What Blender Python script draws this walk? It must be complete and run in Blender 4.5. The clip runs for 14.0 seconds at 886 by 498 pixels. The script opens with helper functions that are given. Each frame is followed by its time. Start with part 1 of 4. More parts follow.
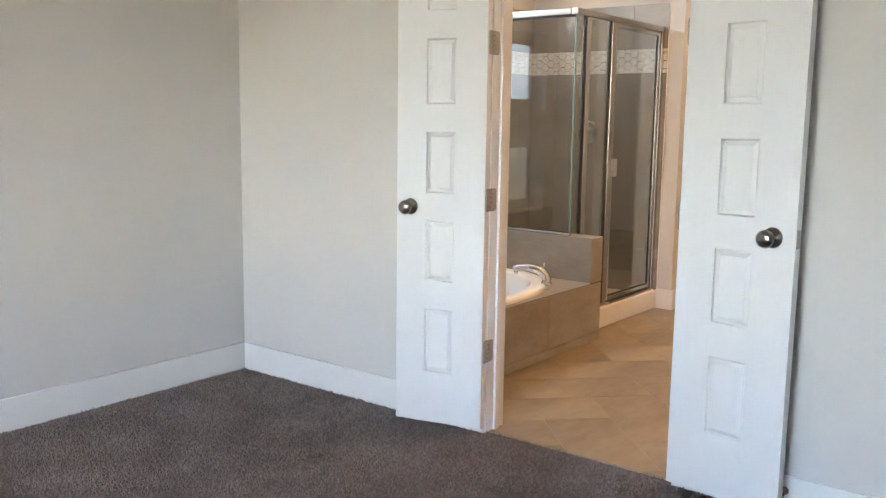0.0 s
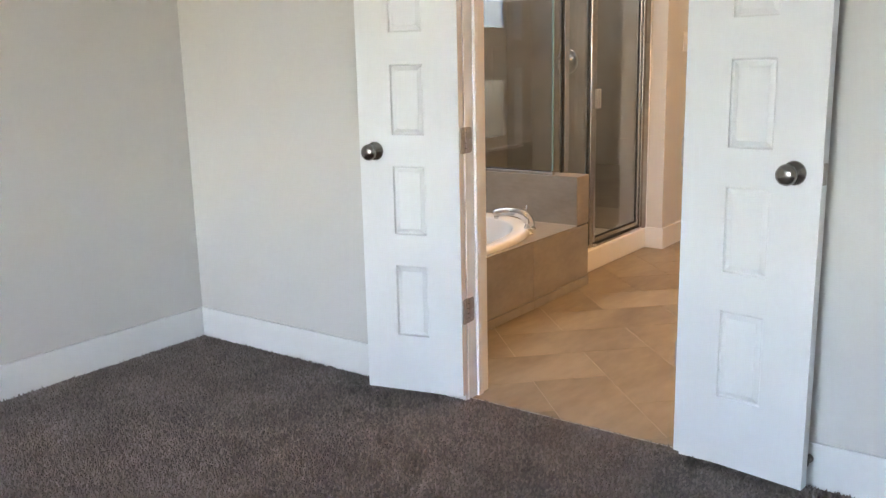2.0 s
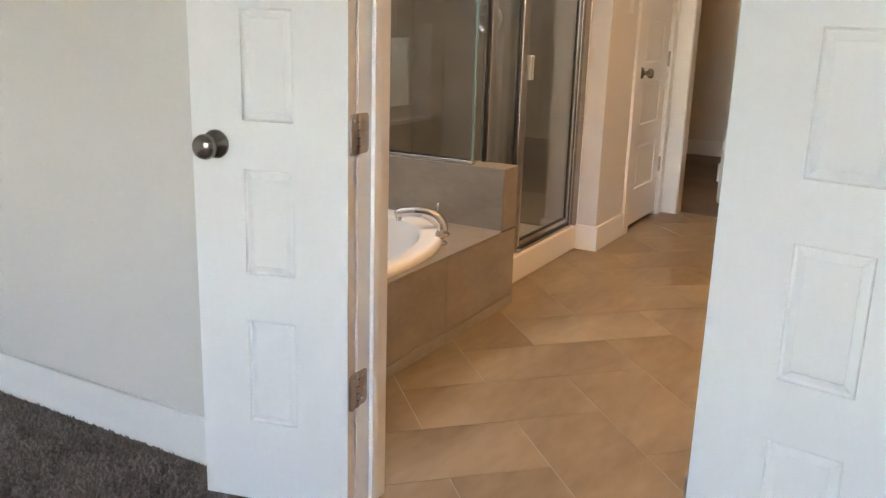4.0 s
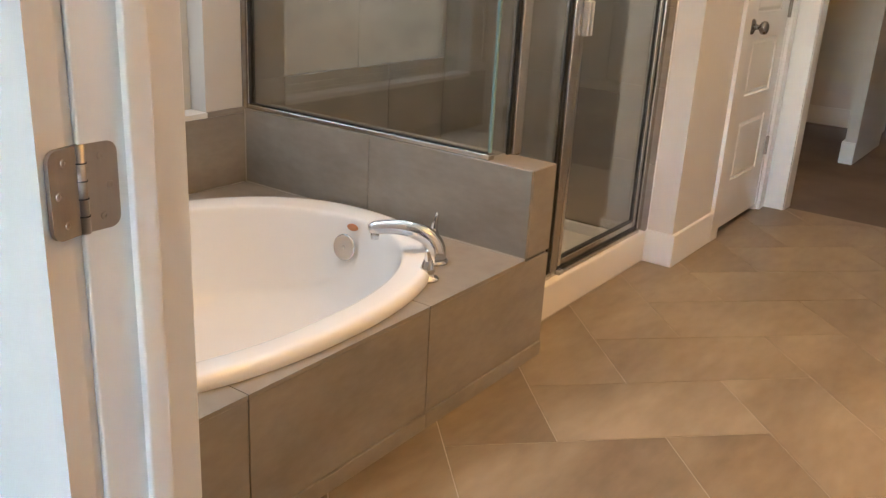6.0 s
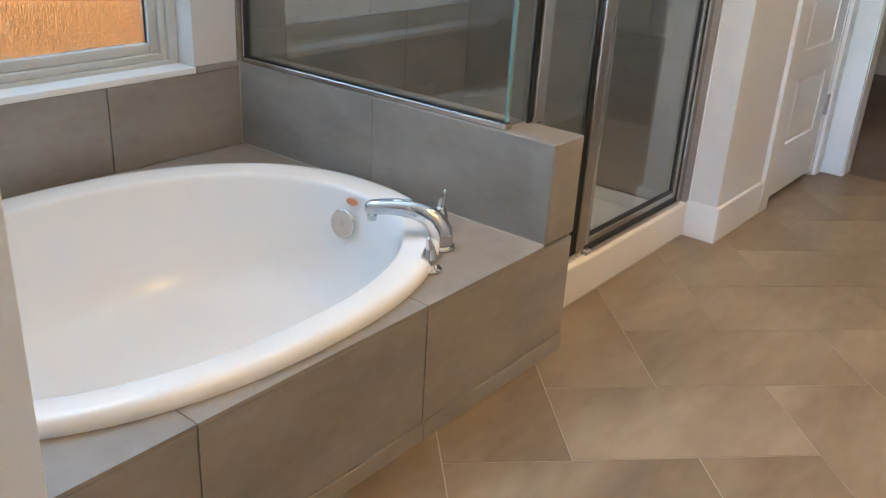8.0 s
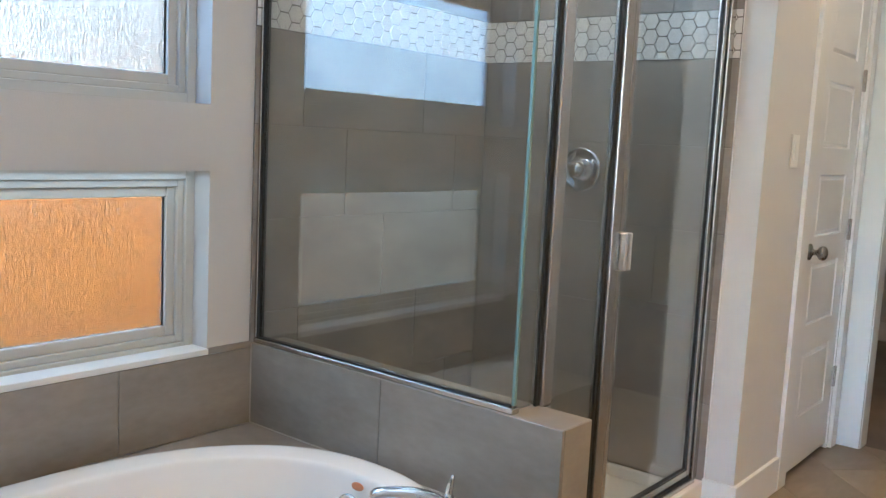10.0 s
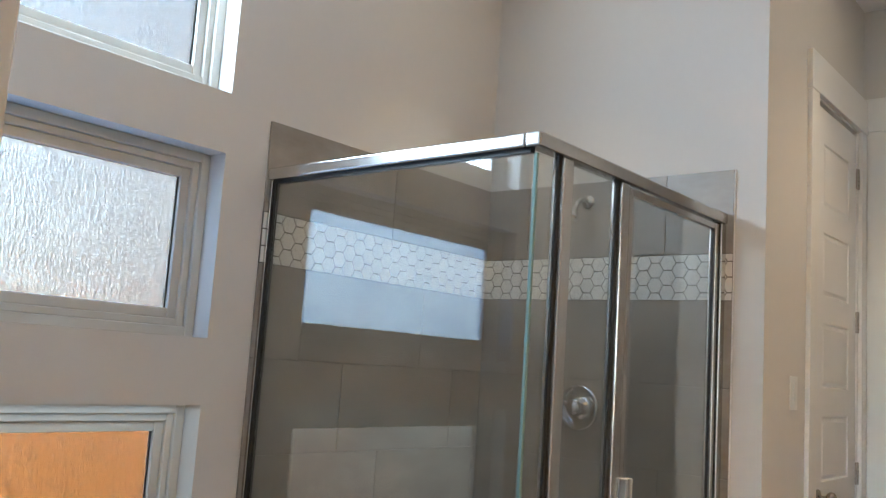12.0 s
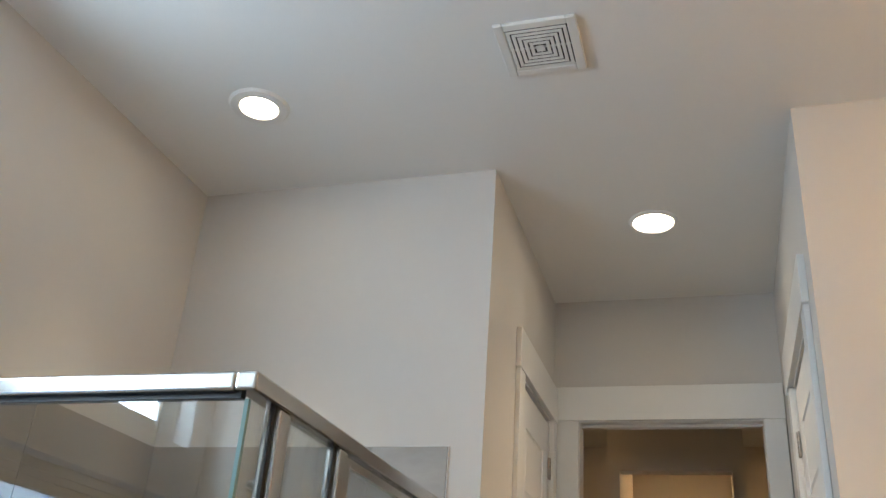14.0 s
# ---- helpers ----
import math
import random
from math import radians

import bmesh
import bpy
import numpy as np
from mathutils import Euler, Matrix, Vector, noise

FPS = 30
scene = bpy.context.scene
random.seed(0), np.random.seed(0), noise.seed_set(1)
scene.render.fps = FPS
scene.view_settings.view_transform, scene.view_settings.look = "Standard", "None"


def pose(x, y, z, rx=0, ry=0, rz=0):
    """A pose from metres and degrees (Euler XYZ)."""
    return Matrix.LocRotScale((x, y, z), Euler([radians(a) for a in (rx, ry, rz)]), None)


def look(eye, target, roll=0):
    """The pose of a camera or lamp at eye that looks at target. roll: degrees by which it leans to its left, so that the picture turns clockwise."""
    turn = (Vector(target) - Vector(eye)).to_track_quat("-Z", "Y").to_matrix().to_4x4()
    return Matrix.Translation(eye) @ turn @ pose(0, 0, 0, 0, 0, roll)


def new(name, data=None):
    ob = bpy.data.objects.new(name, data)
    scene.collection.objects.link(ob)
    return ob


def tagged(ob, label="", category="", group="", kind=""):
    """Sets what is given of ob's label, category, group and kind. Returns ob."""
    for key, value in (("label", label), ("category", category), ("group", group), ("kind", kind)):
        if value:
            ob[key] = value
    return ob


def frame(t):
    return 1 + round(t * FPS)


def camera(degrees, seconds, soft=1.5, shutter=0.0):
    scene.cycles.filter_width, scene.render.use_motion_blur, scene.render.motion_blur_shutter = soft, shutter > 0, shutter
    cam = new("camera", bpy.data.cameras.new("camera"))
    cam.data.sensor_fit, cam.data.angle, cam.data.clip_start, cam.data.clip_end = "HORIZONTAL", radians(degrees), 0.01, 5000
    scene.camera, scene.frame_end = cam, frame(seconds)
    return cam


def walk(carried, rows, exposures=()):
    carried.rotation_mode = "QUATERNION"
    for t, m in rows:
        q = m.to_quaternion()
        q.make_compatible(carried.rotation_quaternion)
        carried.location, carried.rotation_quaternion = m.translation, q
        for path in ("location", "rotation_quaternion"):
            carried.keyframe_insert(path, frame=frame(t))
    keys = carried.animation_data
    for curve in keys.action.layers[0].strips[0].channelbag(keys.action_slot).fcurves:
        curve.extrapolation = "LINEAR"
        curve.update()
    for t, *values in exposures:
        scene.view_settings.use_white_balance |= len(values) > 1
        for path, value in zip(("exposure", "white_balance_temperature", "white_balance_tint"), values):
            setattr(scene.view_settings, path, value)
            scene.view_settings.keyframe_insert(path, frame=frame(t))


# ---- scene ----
cam = camera(53.3, 14.0, soft=1.35)
PATH = [
    (0, (0.742, -1.482, 1.257), (-0.463, 0.087, 0.97), 0.8),
    (0.5, (0.71, -1.506, 1.262), (-0.453, 0.099, 0.988), 0.4),
    (1, (0.69, -1.504, 1.254), (-0.473, 0.095, 0.956), -0.2),
    (1.5, (0.636, -1.389, 1.24), (-0.524, 0.199, 0.869), -1.0),
    (2, (0.52, -1.147, 1.234), (-0.635, 0.431, 0.81), -1.3),
    (2.5, (0.366, -0.966, 1.203), (-0.665, 0.696, 0.788), -0.8),
    (5, (-0.264, 0.386, 1.233), (-1.23, 2.028, 0.626), 2.5),
    (5.5, (-0.302, 0.683, 1.235), (-1.379, 2.243, 0.597), 2.3),
    (6, (-0.454, 0.901, 1.205), (-1.534, 2.446, 0.538), 3.2),
    (6.5, (-0.58, 1.056, 1.211), (-1.639, 2.567, 0.441), 4.8),
    (7, (-0.589, 1.174, 1.204), (-1.656, 2.608, 0.306), 4.3),
    (9.5, (-0.57, 1.232, 1.244), (-1.796, 2.76, 0.838), 2.7),
    (10, (-0.583, 1.223, 1.273), (-1.835, 2.763, 1.03), 2.8),
    (10.5, (-0.578, 1.223, 1.287), (-1.858, 2.758, 1.211), 2.7),
    (11, (-0.587, 1.227, 1.298), (-1.876, 2.755, 1.367), 2.8),
    (11.5, (-0.577, 1.235, 1.299), (-1.876, 2.746, 1.468), 3.1),
    (12, (-0.583, 1.236, 1.311), (-1.854, 2.758, 1.573), 3.8),
    (12.5, (-0.609, 1.248, 1.319), (-1.798, 2.798, 1.746), 4.6),
    (13, (-0.696, 1.282, 1.343), (-1.681, 2.904, 1.977), 4.5),
    (13.5, (-0.839, 1.342, 1.382), (-1.539, 3.05, 2.153), 3.2),
    (14, (-0.944, 1.571, 1.392), (-1.508, 3.275, 2.275), 4.4),
]
EXPOSURES = [(0.0, 5.5, 6850, 13), (2.0, 5.5, 6900, 13), (2.7, 5.47, 7050, 13), (5.0, 5.25, 7200, 14), (5.7, 5.43, 6900, 12), (7.0, 5.5, 5200, 4), (9.5, 5.53, 5050, 2), (11.5, 5.17, 5400, 5), (12.5, 5.0, 5550, 5), (14.0, 4.95, 5650, 4)]
walk(cam, [(t, look(eye, target, roll)) for t, eye, target, roll in PATH], EXPOSURES)

# ---- world and sun ----
SUN_ELEVATION, SUN_AZIMUTH = radians(50), radians(132)   # azimuth clockwise from +y
world = bpy.data.worlds.new("sky")
scene.world = world
world.use_nodes = True
wn = world.node_tree
sky = wn.nodes.new("ShaderNodeTexSky")
sky.sky_type, sky.sun_disc = "NISHITA", False
sky.sun_elevation, sky.sun_rotation = SUN_ELEVATION, SUN_AZIMUTH
wn.links.new(sky.outputs[0], wn.nodes["Background"].inputs[0])
wn.nodes["Background"].inputs[1].default_value = 0.15
sun = new("sun", bpy.data.lights.new("sun", "SUN"))
sun.data.energy, sun.data.angle, sun.data.color = 2.0, radians(0.5), (1.0, 0.95, 0.87)
sun_way = Vector((math.sin(SUN_AZIMUTH) * math.cos(SUN_ELEVATION), math.cos(SUN_AZIMUTH) * math.cos(SUN_ELEVATION), math.sin(SUN_ELEVATION)))
sun.matrix_world = look(sun_way * 30, (0, 0, 0))
# Tints also set the low and middle panes' tone reflected in shower glass.
WINDOW_WATTS, WINDOW_COLOUR = (0.012, 0.050, 0.90), ((1.0, 0.95, 0.80), (0.30, 0.56, 1.0), (0.78, 0.90, 1.0))
HEAD_WATTS, HEAD_COLOUR = (0.014, 0.0, 0.0), (0.90, 0.97, 1.0)
LAMP_STRENGTH, LAMP_COLOUR = 1.0, (1.0, 0.78, 0.52)
# Warm fill for the bathroom: added globe, downlight and beam, all out of view.
FILL_STRENGTH, FILL_COLOUR = 0.80, (1.0, 0.51, 0.13)
FILL_BEAM_WATTS = 4.3

# ---- materials ----


def nodes_of(name):
    m = bpy.data.materials.new(name)
    m.use_nodes = True
    return m, m.node_tree.nodes, m.node_tree.links, m.node_tree.nodes["Principled BSDF"]


def surface(name, dark, light, rough=0.6, metal=0.0, scale=3.0, fine=60.0, bump=0.15, bump_scale=150.0, depth=0.002,
            stretch=(1, 1, 1), rough_var=0.08, shift=0.0, coat=0.0, mid=0.5, width=0.35):
    """A paint, stone or plastic: two scales of tone, rough patches and fine relief, in metres."""
    m, n, l, p = nodes_of(name)
    tex = n.new("ShaderNodeTexCoord")
    info = n.new("ShaderNodeObjectInfo")
    mul = n.new("ShaderNodeMath"); mul.operation = "MULTIPLY"; mul.inputs[1].default_value = shift
    l.new(info.outputs["Random"], mul.inputs[0])
    add = n.new("ShaderNodeVectorMath"); add.operation = "ADD"
    l.new(tex.outputs["Object"], add.inputs[0]); l.new(mul.outputs[0], add.inputs[1])
    mp = n.new("ShaderNodeMapping"); mp.inputs["Scale"].default_value = stretch
    l.new(add.outputs[0], mp.inputs[0])
    big = n.new("ShaderNodeTexNoise"); big.inputs["Scale"].default_value = scale; big.inputs["Detail"].default_value = 4; big.inputs["Distortion"].default_value = 0.0
    small = n.new("ShaderNodeTexNoise"); small.inputs["Scale"].default_value = fine; small.inputs["Detail"].default_value = 3
    grain = n.new("ShaderNodeTexNoise"); grain.inputs["Scale"].default_value = bump_scale; grain.inputs["Detail"].default_value = 2
    for t in (big, small, grain):
        l.new(mp.outputs[0], t.inputs["Vector"])
    mix = n.new("ShaderNodeMath"); mix.operation = "MULTIPLY_ADD"; mix.inputs[1].default_value = 0.3
    l.new(small.outputs[0], mix.inputs[0]); l.new(big.outputs[0], mix.inputs[2])
    ramp = n.new("ShaderNodeValToRGB")
    ramp.color_ramp.elements[0].position, ramp.color_ramp.elements[1].position = mid + 0.15 - width, mid + 0.15 + width
    ramp.color_ramp.elements[0].color, ramp.color_ramp.elements[1].color = (*dark, 1), (*light, 1)
    l.new(mix.outputs[0], ramp.inputs[0]); l.new(ramp.outputs[0], p.inputs["Base Color"])
    rg = n.new("ShaderNodeMapRange"); rg.inputs["To Min"].default_value = max(0.02, rough - rough_var); rg.inputs["To Max"].default_value = rough + rough_var
    l.new(big.outputs[0], rg.inputs["Value"]); l.new(rg.outputs[0], p.inputs["Roughness"])
    bp = n.new("ShaderNodeBump"); bp.inputs["Strength"].default_value = bump; bp.inputs["Distance"].default_value = depth
    l.new(grain.outputs[0], bp.inputs["Height"]); l.new(bp.outputs[0], p.inputs["Normal"])
    p.inputs["Metallic"].default_value = metal
    p.inputs["Coat Weight"].default_value = coat
    p.inputs["Coat Roughness"].default_value = 0.05
    return m


WALL_PAINT = surface("wall_paint", (0.60, 0.578, 0.548), (0.64, 0.618, 0.588), 0.75, scale=1.2, fine=40, bump=0.35, bump_scale=260, depth=0.0012)
CEILING_PAINT = surface("ceiling_paint", (0.76, 0.755, 0.735), (0.81, 0.805, 0.785), 0.85, scale=1.0, fine=50, bump=0.45, bump_scale=200, depth=0.0015)
TRIM_PAINT = surface("trim_paint", (0.74, 0.735, 0.72), (0.79, 0.785, 0.77), 0.38, scale=2, fine=30, bump=0.08, bump_scale=90, depth=0.001)
DOOR_PAINT = surface("door_paint", (0.73, 0.735, 0.735), (0.78, 0.785, 0.785), 0.42, scale=2, fine=80, bump=0.12, bump_scale=180, stretch=(1, 1, 0.12), depth=0.0008)
TILE = surface("grey_porcelain", (0.198, 0.176, 0.150), (0.350, 0.315, 0.275), 0.36, width=0.28, scale=2.6, fine=22, bump=0.1, bump_scale=120, depth=0.0008, stretch=(1, 1, 2.2), shift=37.0, rough_var=0.1)
FLOOR_TILE = surface("floor_porcelain", (0.165, 0.124, 0.080), (0.315, 0.254, 0.182), 0.34, width=0.20, scale=1.9, fine=14, bump=0.1, bump_scale=120, depth=0.0008, stretch=(1.9, 0.7, 1), shift=23.0, rough_var=0.12)
GROUT = surface("grout", (0.40, 0.365, 0.32), (0.52, 0.48, 0.42), 0.9, scale=8, fine=120, bump=0.5, bump_scale=500, depth=0.001)
TILE_GROUT = surface("tile_grout", (0.12, 0.108, 0.094), (0.17, 0.155, 0.138), 0.9, scale=8, fine=120, bump=0.5, bump_scale=500, depth=0.001)
HEX_TILE = surface("white_ceramic", (0.74, 0.73, 0.70), (0.84, 0.83, 0.80), 0.16, scale=5, fine=40, bump=0.06, bump_scale=60, shift=19.0)
DARK_GROUT = surface("dark_grout", (0.10, 0.09, 0.08), (0.15, 0.135, 0.12), 0.9, fine=150, bump=0.4, bump_scale=500)
ACRYLIC = surface("white_acrylic", (0.82, 0.82, 0.815), (0.825, 0.825, 0.82), 0.2, scale=1.5, fine=12, bump=0.0, bump_scale=25, rough_var=0.0)
BASE_ACRYLIC = surface("cream_acrylic", (0.76, 0.73, 0.68), (0.81, 0.78, 0.73), 0.3, scale=3, fine=30, bump=0.05, bump_scale=80)
CHROME = surface("chrome", (0.60, 0.60, 0.61), (0.68, 0.68, 0.69), 0.04, 1.0, scale=4, fine=40, bump=0.02, bump_scale=30, rough_var=0.02)
BRUSHED = surface("brushed_aluminium", (0.48, 0.46, 0.43), (0.60, 0.58, 0.55), 0.24, 1.0, scale=5, fine=60, bump=0.08, bump_scale=300, stretch=(1, 1, 0.05), rough_var=0.08)
NICKEL = surface("satin_nickel", (0.25, 0.232, 0.215), (0.33, 0.31, 0.29), 0.25, 1.0, scale=14, fine=90, bump=0.05, bump_scale=300)
HINGE_METAL = surface("brushed_nickel", (0.34, 0.31, 0.28), (0.44, 0.40, 0.37), 0.38, 1.0, scale=20, fine=120, bump=0.08, bump_scale=400, stretch=(1, 1, 0.1))
SATIN = surface("satin_metal", (0.60, 0.60, 0.59), (0.68, 0.68, 0.67), 0.42, 1.0, scale=5, fine=60, bump=0.04, bump_scale=300, stretch=(1, 1, 0.05), rough_var=0.04)
BLACK_RUBBER = surface("black_gasket", (0.010, 0.010, 0.010), (0.02, 0.02, 0.02), 0.5, fine=90)
VINYL = surface("window_vinyl", (0.53, 0.52, 0.47), (0.59, 0.58, 0.53), 0.35, scale=4, fine=40, bump=0.05, bump_scale=120)
PLASTIC = surface("white_plastic", (0.74, 0.73, 0.70), (0.78, 0.77, 0.74), 0.35, fine=40, bump=0.03)
BADGE = surface("copper_badge", (0.45, 0.17, 0.07), (0.62, 0.28, 0.14), 0.35, fine=200, scale=60)
CEDAR = surface("cedar_boards", (0.25, 0.096, 0.016), (0.39, 0.16, 0.034), 0.8, scale=4, fine=50, bump=0.4, bump_scale=60, stretch=(6, 6, 0.5), shift=9.0)
GREY_BOARDS = surface("weathered_boards", (0.16, 0.15, 0.13), (0.27, 0.255, 0.22), 0.9, scale=4, fine=50, bump=0.4, bump_scale=60, stretch=(6, 6, 0.5), shift=9.0)
SIDING = surface("pale_siding", (0.17, 0.165, 0.165), (0.23, 0.225, 0.225), 0.7, scale=2, fine=30, bump=0.1)
SHINGLE = surface("roof_shingles", (0.13, 0.12, 0.12), (0.24, 0.22, 0.21), 0.95, scale=8, fine=60, bump=0.6, bump_scale=80)
GRASS = surface("dormant_grass", (0.09, 0.08, 0.05), (0.17, 0.15, 0.10), 0.95, scale=2, fine=40, bump=0.8, bump_scale=60, depth=0.02)
CARPET = surface("carpet", (0.10, 0.08, 0.07), (0.21, 0.175, 0.155), 1.0, scale=2.2, fine=260, bump=0.9, bump_scale=220, depth=0.006, rough_var=0.0)
CARPET_PILE = surface("carpet_pile", (0.128, 0.103, 0.092), (0.235, 0.197, 0.177), 1.0, scale=4.5, width=0.34, fine=300, bump=0.2, bump_scale=300, rough_var=0.0)


def tuft_tones(m):
    """Each tuft of the pile a shade of its own."""
    n, l = m.node_tree.nodes, m.node_tree.links
    p = n["Principled BSDF"]
    was = p.inputs["Base Color"].links[0].from_socket
    geo = n.new("ShaderNodeNewGeometry")
    rg = n.new("ShaderNodeMapRange"); rg.inputs["To Min"].default_value = 0.75; rg.inputs["To Max"].default_value = 1.3
    l.new(geo.outputs["Random Per Island"], rg.inputs["Value"])
    mul = n.new("ShaderNodeVectorMath"); mul.operation = "SCALE"
    l.new(was, mul.inputs[0]); l.new(rg.outputs[0], mul.inputs["Scale"]); l.new(mul.outputs[0], p.inputs["Base Color"])


tuft_tones(CARPET_PILE)


def clear_glass():
    """Clear sheet glass: light goes straight through, gloss rises towards grazing angles."""
    m, n, l, p = nodes_of("clear_glass")
    n.remove(p)
    thru = n.new("ShaderNodeBsdfTransparent"); thru.inputs[0].default_value = (0.885, 0.90, 0.892, 1)
    gloss = n.new("ShaderNodeBsdfGlossy"); gloss.inputs["Roughness"].default_value = 0.0
    facing = n.new("ShaderNodeLayerWeight"); facing.inputs[0].default_value = 0.5
    power = n.new("ShaderNodeMath"); power.operation = "POWER"; power.inputs[1].default_value = 4.0
    fac = n.new("ShaderNodeMath"); fac.operation = "MULTIPLY_ADD"; fac.inputs[1].default_value = 0.9; fac.inputs[2].default_value = 0.11
    l.new(facing.outputs["Facing"], power.inputs[0]); l.new(power.outputs[0], fac.inputs[0])
    mix = n.new("ShaderNodeMixShader")
    l.new(fac.outputs[0], mix.inputs[0]); l.new(thru.outputs[0], mix.inputs[1]); l.new(gloss.outputs[0], mix.inputs[2])
    l.new(mix.outputs[0], n["Material Output"].inputs[0])
    return m


def edge_glass():
    """The cut edge of sheet glass, a pale green."""
    m, n, l, p = nodes_of("glass_edge")
    p.inputs["Base Color"].default_value = (0.20, 0.31, 0.30, 1)
    p.inputs["Roughness"].default_value = 0.15
    return m


def rain_glass():
    """Obscure rain glass: vertical runs in the relief."""
    m, n, l, p = nodes_of("rain_glass")
    n.remove(p)
    g = n.new("ShaderNodeBsdfRefraction"); g.inputs["Roughness"].default_value = 0.05; g.inputs["IOR"].default_value = 1.4; g.inputs["Color"].default_value = (0.45, 0.425, 0.385, 1)
    tex = n.new("ShaderNodeTexCoord")
    mp = n.new("ShaderNodeMapping"); mp.inputs["Scale"].default_value = (150, 150, 28)
    a = n.new("ShaderNodeTexNoise"); a.inputs["Scale"].default_value = 1.0; a.inputs["Detail"].default_value = 3; a.inputs["Distortion"].default_value = 0.8
    mp2 = n.new("ShaderNodeMapping"); mp2.inputs["Scale"].default_value = (300, 300, 110)
    b = n.new("ShaderNodeTexNoise"); b.inputs["Scale"].default_value = 1.0; b.inputs["Detail"].default_value = 2
    for m_, t in ((mp, a), (mp2, b)):
        l.new(tex.outputs["Object"], m_.inputs[0]); l.new(m_.outputs[0], t.inputs["Vector"])
    s = n.new("ShaderNodeMath"); s.operation = "MULTIPLY_ADD"; s.inputs[1].default_value = 0.6
    l.new(b.outputs[0], s.inputs[0]); l.new(a.outputs[0], s.inputs[2])
    bp = n.new("ShaderNodeBump"); bp.inputs["Strength"].default_value = 1.0; bp.inputs["Distance"].default_value = 0.0075
    l.new(s.outputs[0], bp.inputs["Height"]); l.new(bp.outputs[0], g.inputs["Normal"])
    gl = n.new("ShaderNodeBsdfGlossy"); gl.inputs["Roughness"].default_value = 0.12
    l.new(bp.outputs[0], gl.inputs["Normal"])
    mix = n.new("ShaderNodeMixShader"); mix.inputs[0].default_value = 0.05
    l.new(g.outputs[0], mix.inputs[1]); l.new(gl.outputs[0], mix.inputs[2])
    l.new(mix.outputs[0], n["Material Output"].inputs[0])
    return m


def lamp_lens(name, strength, colour):
    m, n, l, p = nodes_of(name)
    p.inputs["Base Color"].default_value = (0.8, 0.8, 0.78, 1)
    p.inputs["Emission Color"].default_value = (*colour, 1)
    p.inputs["Emission Strength"].default_value = strength
    return m


GLASS, GLASS_EDGE, RAIN_GLASS = clear_glass(), edge_glass(), rain_glass()
# Lenses of the added, unseen downlights.
WARM_FILL_LENS = lamp_lens("warm_fill_lens", 1.5, FILL_COLOUR)
CLOSET_FILL_LENS = lamp_lens("closet_fill_lens", 1.5, (1.0, 0.52, 0.18))
LENS, FILL_GLOBE = lamp_lens("lamp_lens", LAMP_STRENGTH, LAMP_COLOUR), lamp_lens("fill_globe", FILL_STRENGTH, FILL_COLOUR)

# ---- building helpers ----


def box(bm, x0, x1, y0, y1, z0, z1, bevel=0.0, seg=1):
    """Adds a box, with its edges bevelled, to bm."""
    x0, x1 = min(x0, x1), max(x0, x1); y0, y1 = min(y0, y1), max(y0, y1); z0, z1 = min(z0, z1), max(z0, z1)
    made = bmesh.ops.create_cube(bm, size=1)["verts"]
    for v in made:
        v.co = Vector(((x0 + x1) / 2 + v.co.x * (x1 - x0), (y0 + y1) / 2 + v.co.y * (y1 - y0), (z0 + z1) / 2 + v.co.z * (z1 - z0)))
    if bevel:
        edges = list({e for v in made for e in v.link_edges})
        bmesh.ops.bevel(bm, geom=edges, offset=bevel, segments=seg, affect="EDGES", profile=0.5, clamp_overlap=True)
    return bm


def boxes(*rows, bevel=0.0, seg=1):
    bm = bmesh.new()
    for r in rows:
        box(bm, *r, bevel=bevel, seg=seg)
    return bm


def mesh_of(name, bm, material, smooth=False):
    bmesh.ops.recalc_face_normals(bm, faces=bm.faces)
    me = bpy.data.meshes.new(name)
    bm.to_mesh(me); bm.free()
    me.materials.append(material)
    if smooth:
        for p in me.polygons:
            p.use_smooth = True
    return me


def part(name, bm, material, parent, label="", smooth=False):
    """Links a bmesh as one mesh object under a thing or under a part."""
    ob = new(name, mesh_of(name, bm, material, smooth))
    ob.parent = parent
    return tagged(ob, label)


def thing(name, label, category, group="", m=None):
    ob = new(name)
    ob.empty_display_size = 0.05
    if m is not None:
        ob.matrix_world = m
    return tagged(ob, label, category, group)


def structure(name, bm, material, label="", category=""):
    return tagged(new(name, mesh_of(name, bm, material)), label, category, kind="structure")


def lathe(profile, seg=32, bm=None, m=None):
    """A turned body round z from (radius, height) pairs, closed at both ends."""
    bm = bm or bmesh.new()
    m = m or Matrix.Identity(4)
    rings = []
    for r, z in profile:
        if r < 1e-5:
            rings.append([bm.verts.new(m @ Vector((0, 0, z)))])
        else:
            rings.append([bm.verts.new(m @ Vector((r * math.cos(2 * math.pi * i / seg), r * math.sin(2 * math.pi * i / seg), z))) for i in range(seg)])
    for a, b in zip(rings, rings[1:]):
        for i in range(seg):
            j = (i + 1) % seg
            if len(a) == 1 and len(b) == 1:
                continue
            if len(a) == 1:
                bm.faces.new((a[0], b[j], b[i]))
            elif len(b) == 1:
                bm.faces.new((a[i], a[j], b[0]))
            else:
                bm.faces.new((a[i], a[j], b[j], b[i]))
    for ring in (rings[0], rings[-1]):
        if len(ring) > 1:
            bm.faces.new(ring)
    return bm


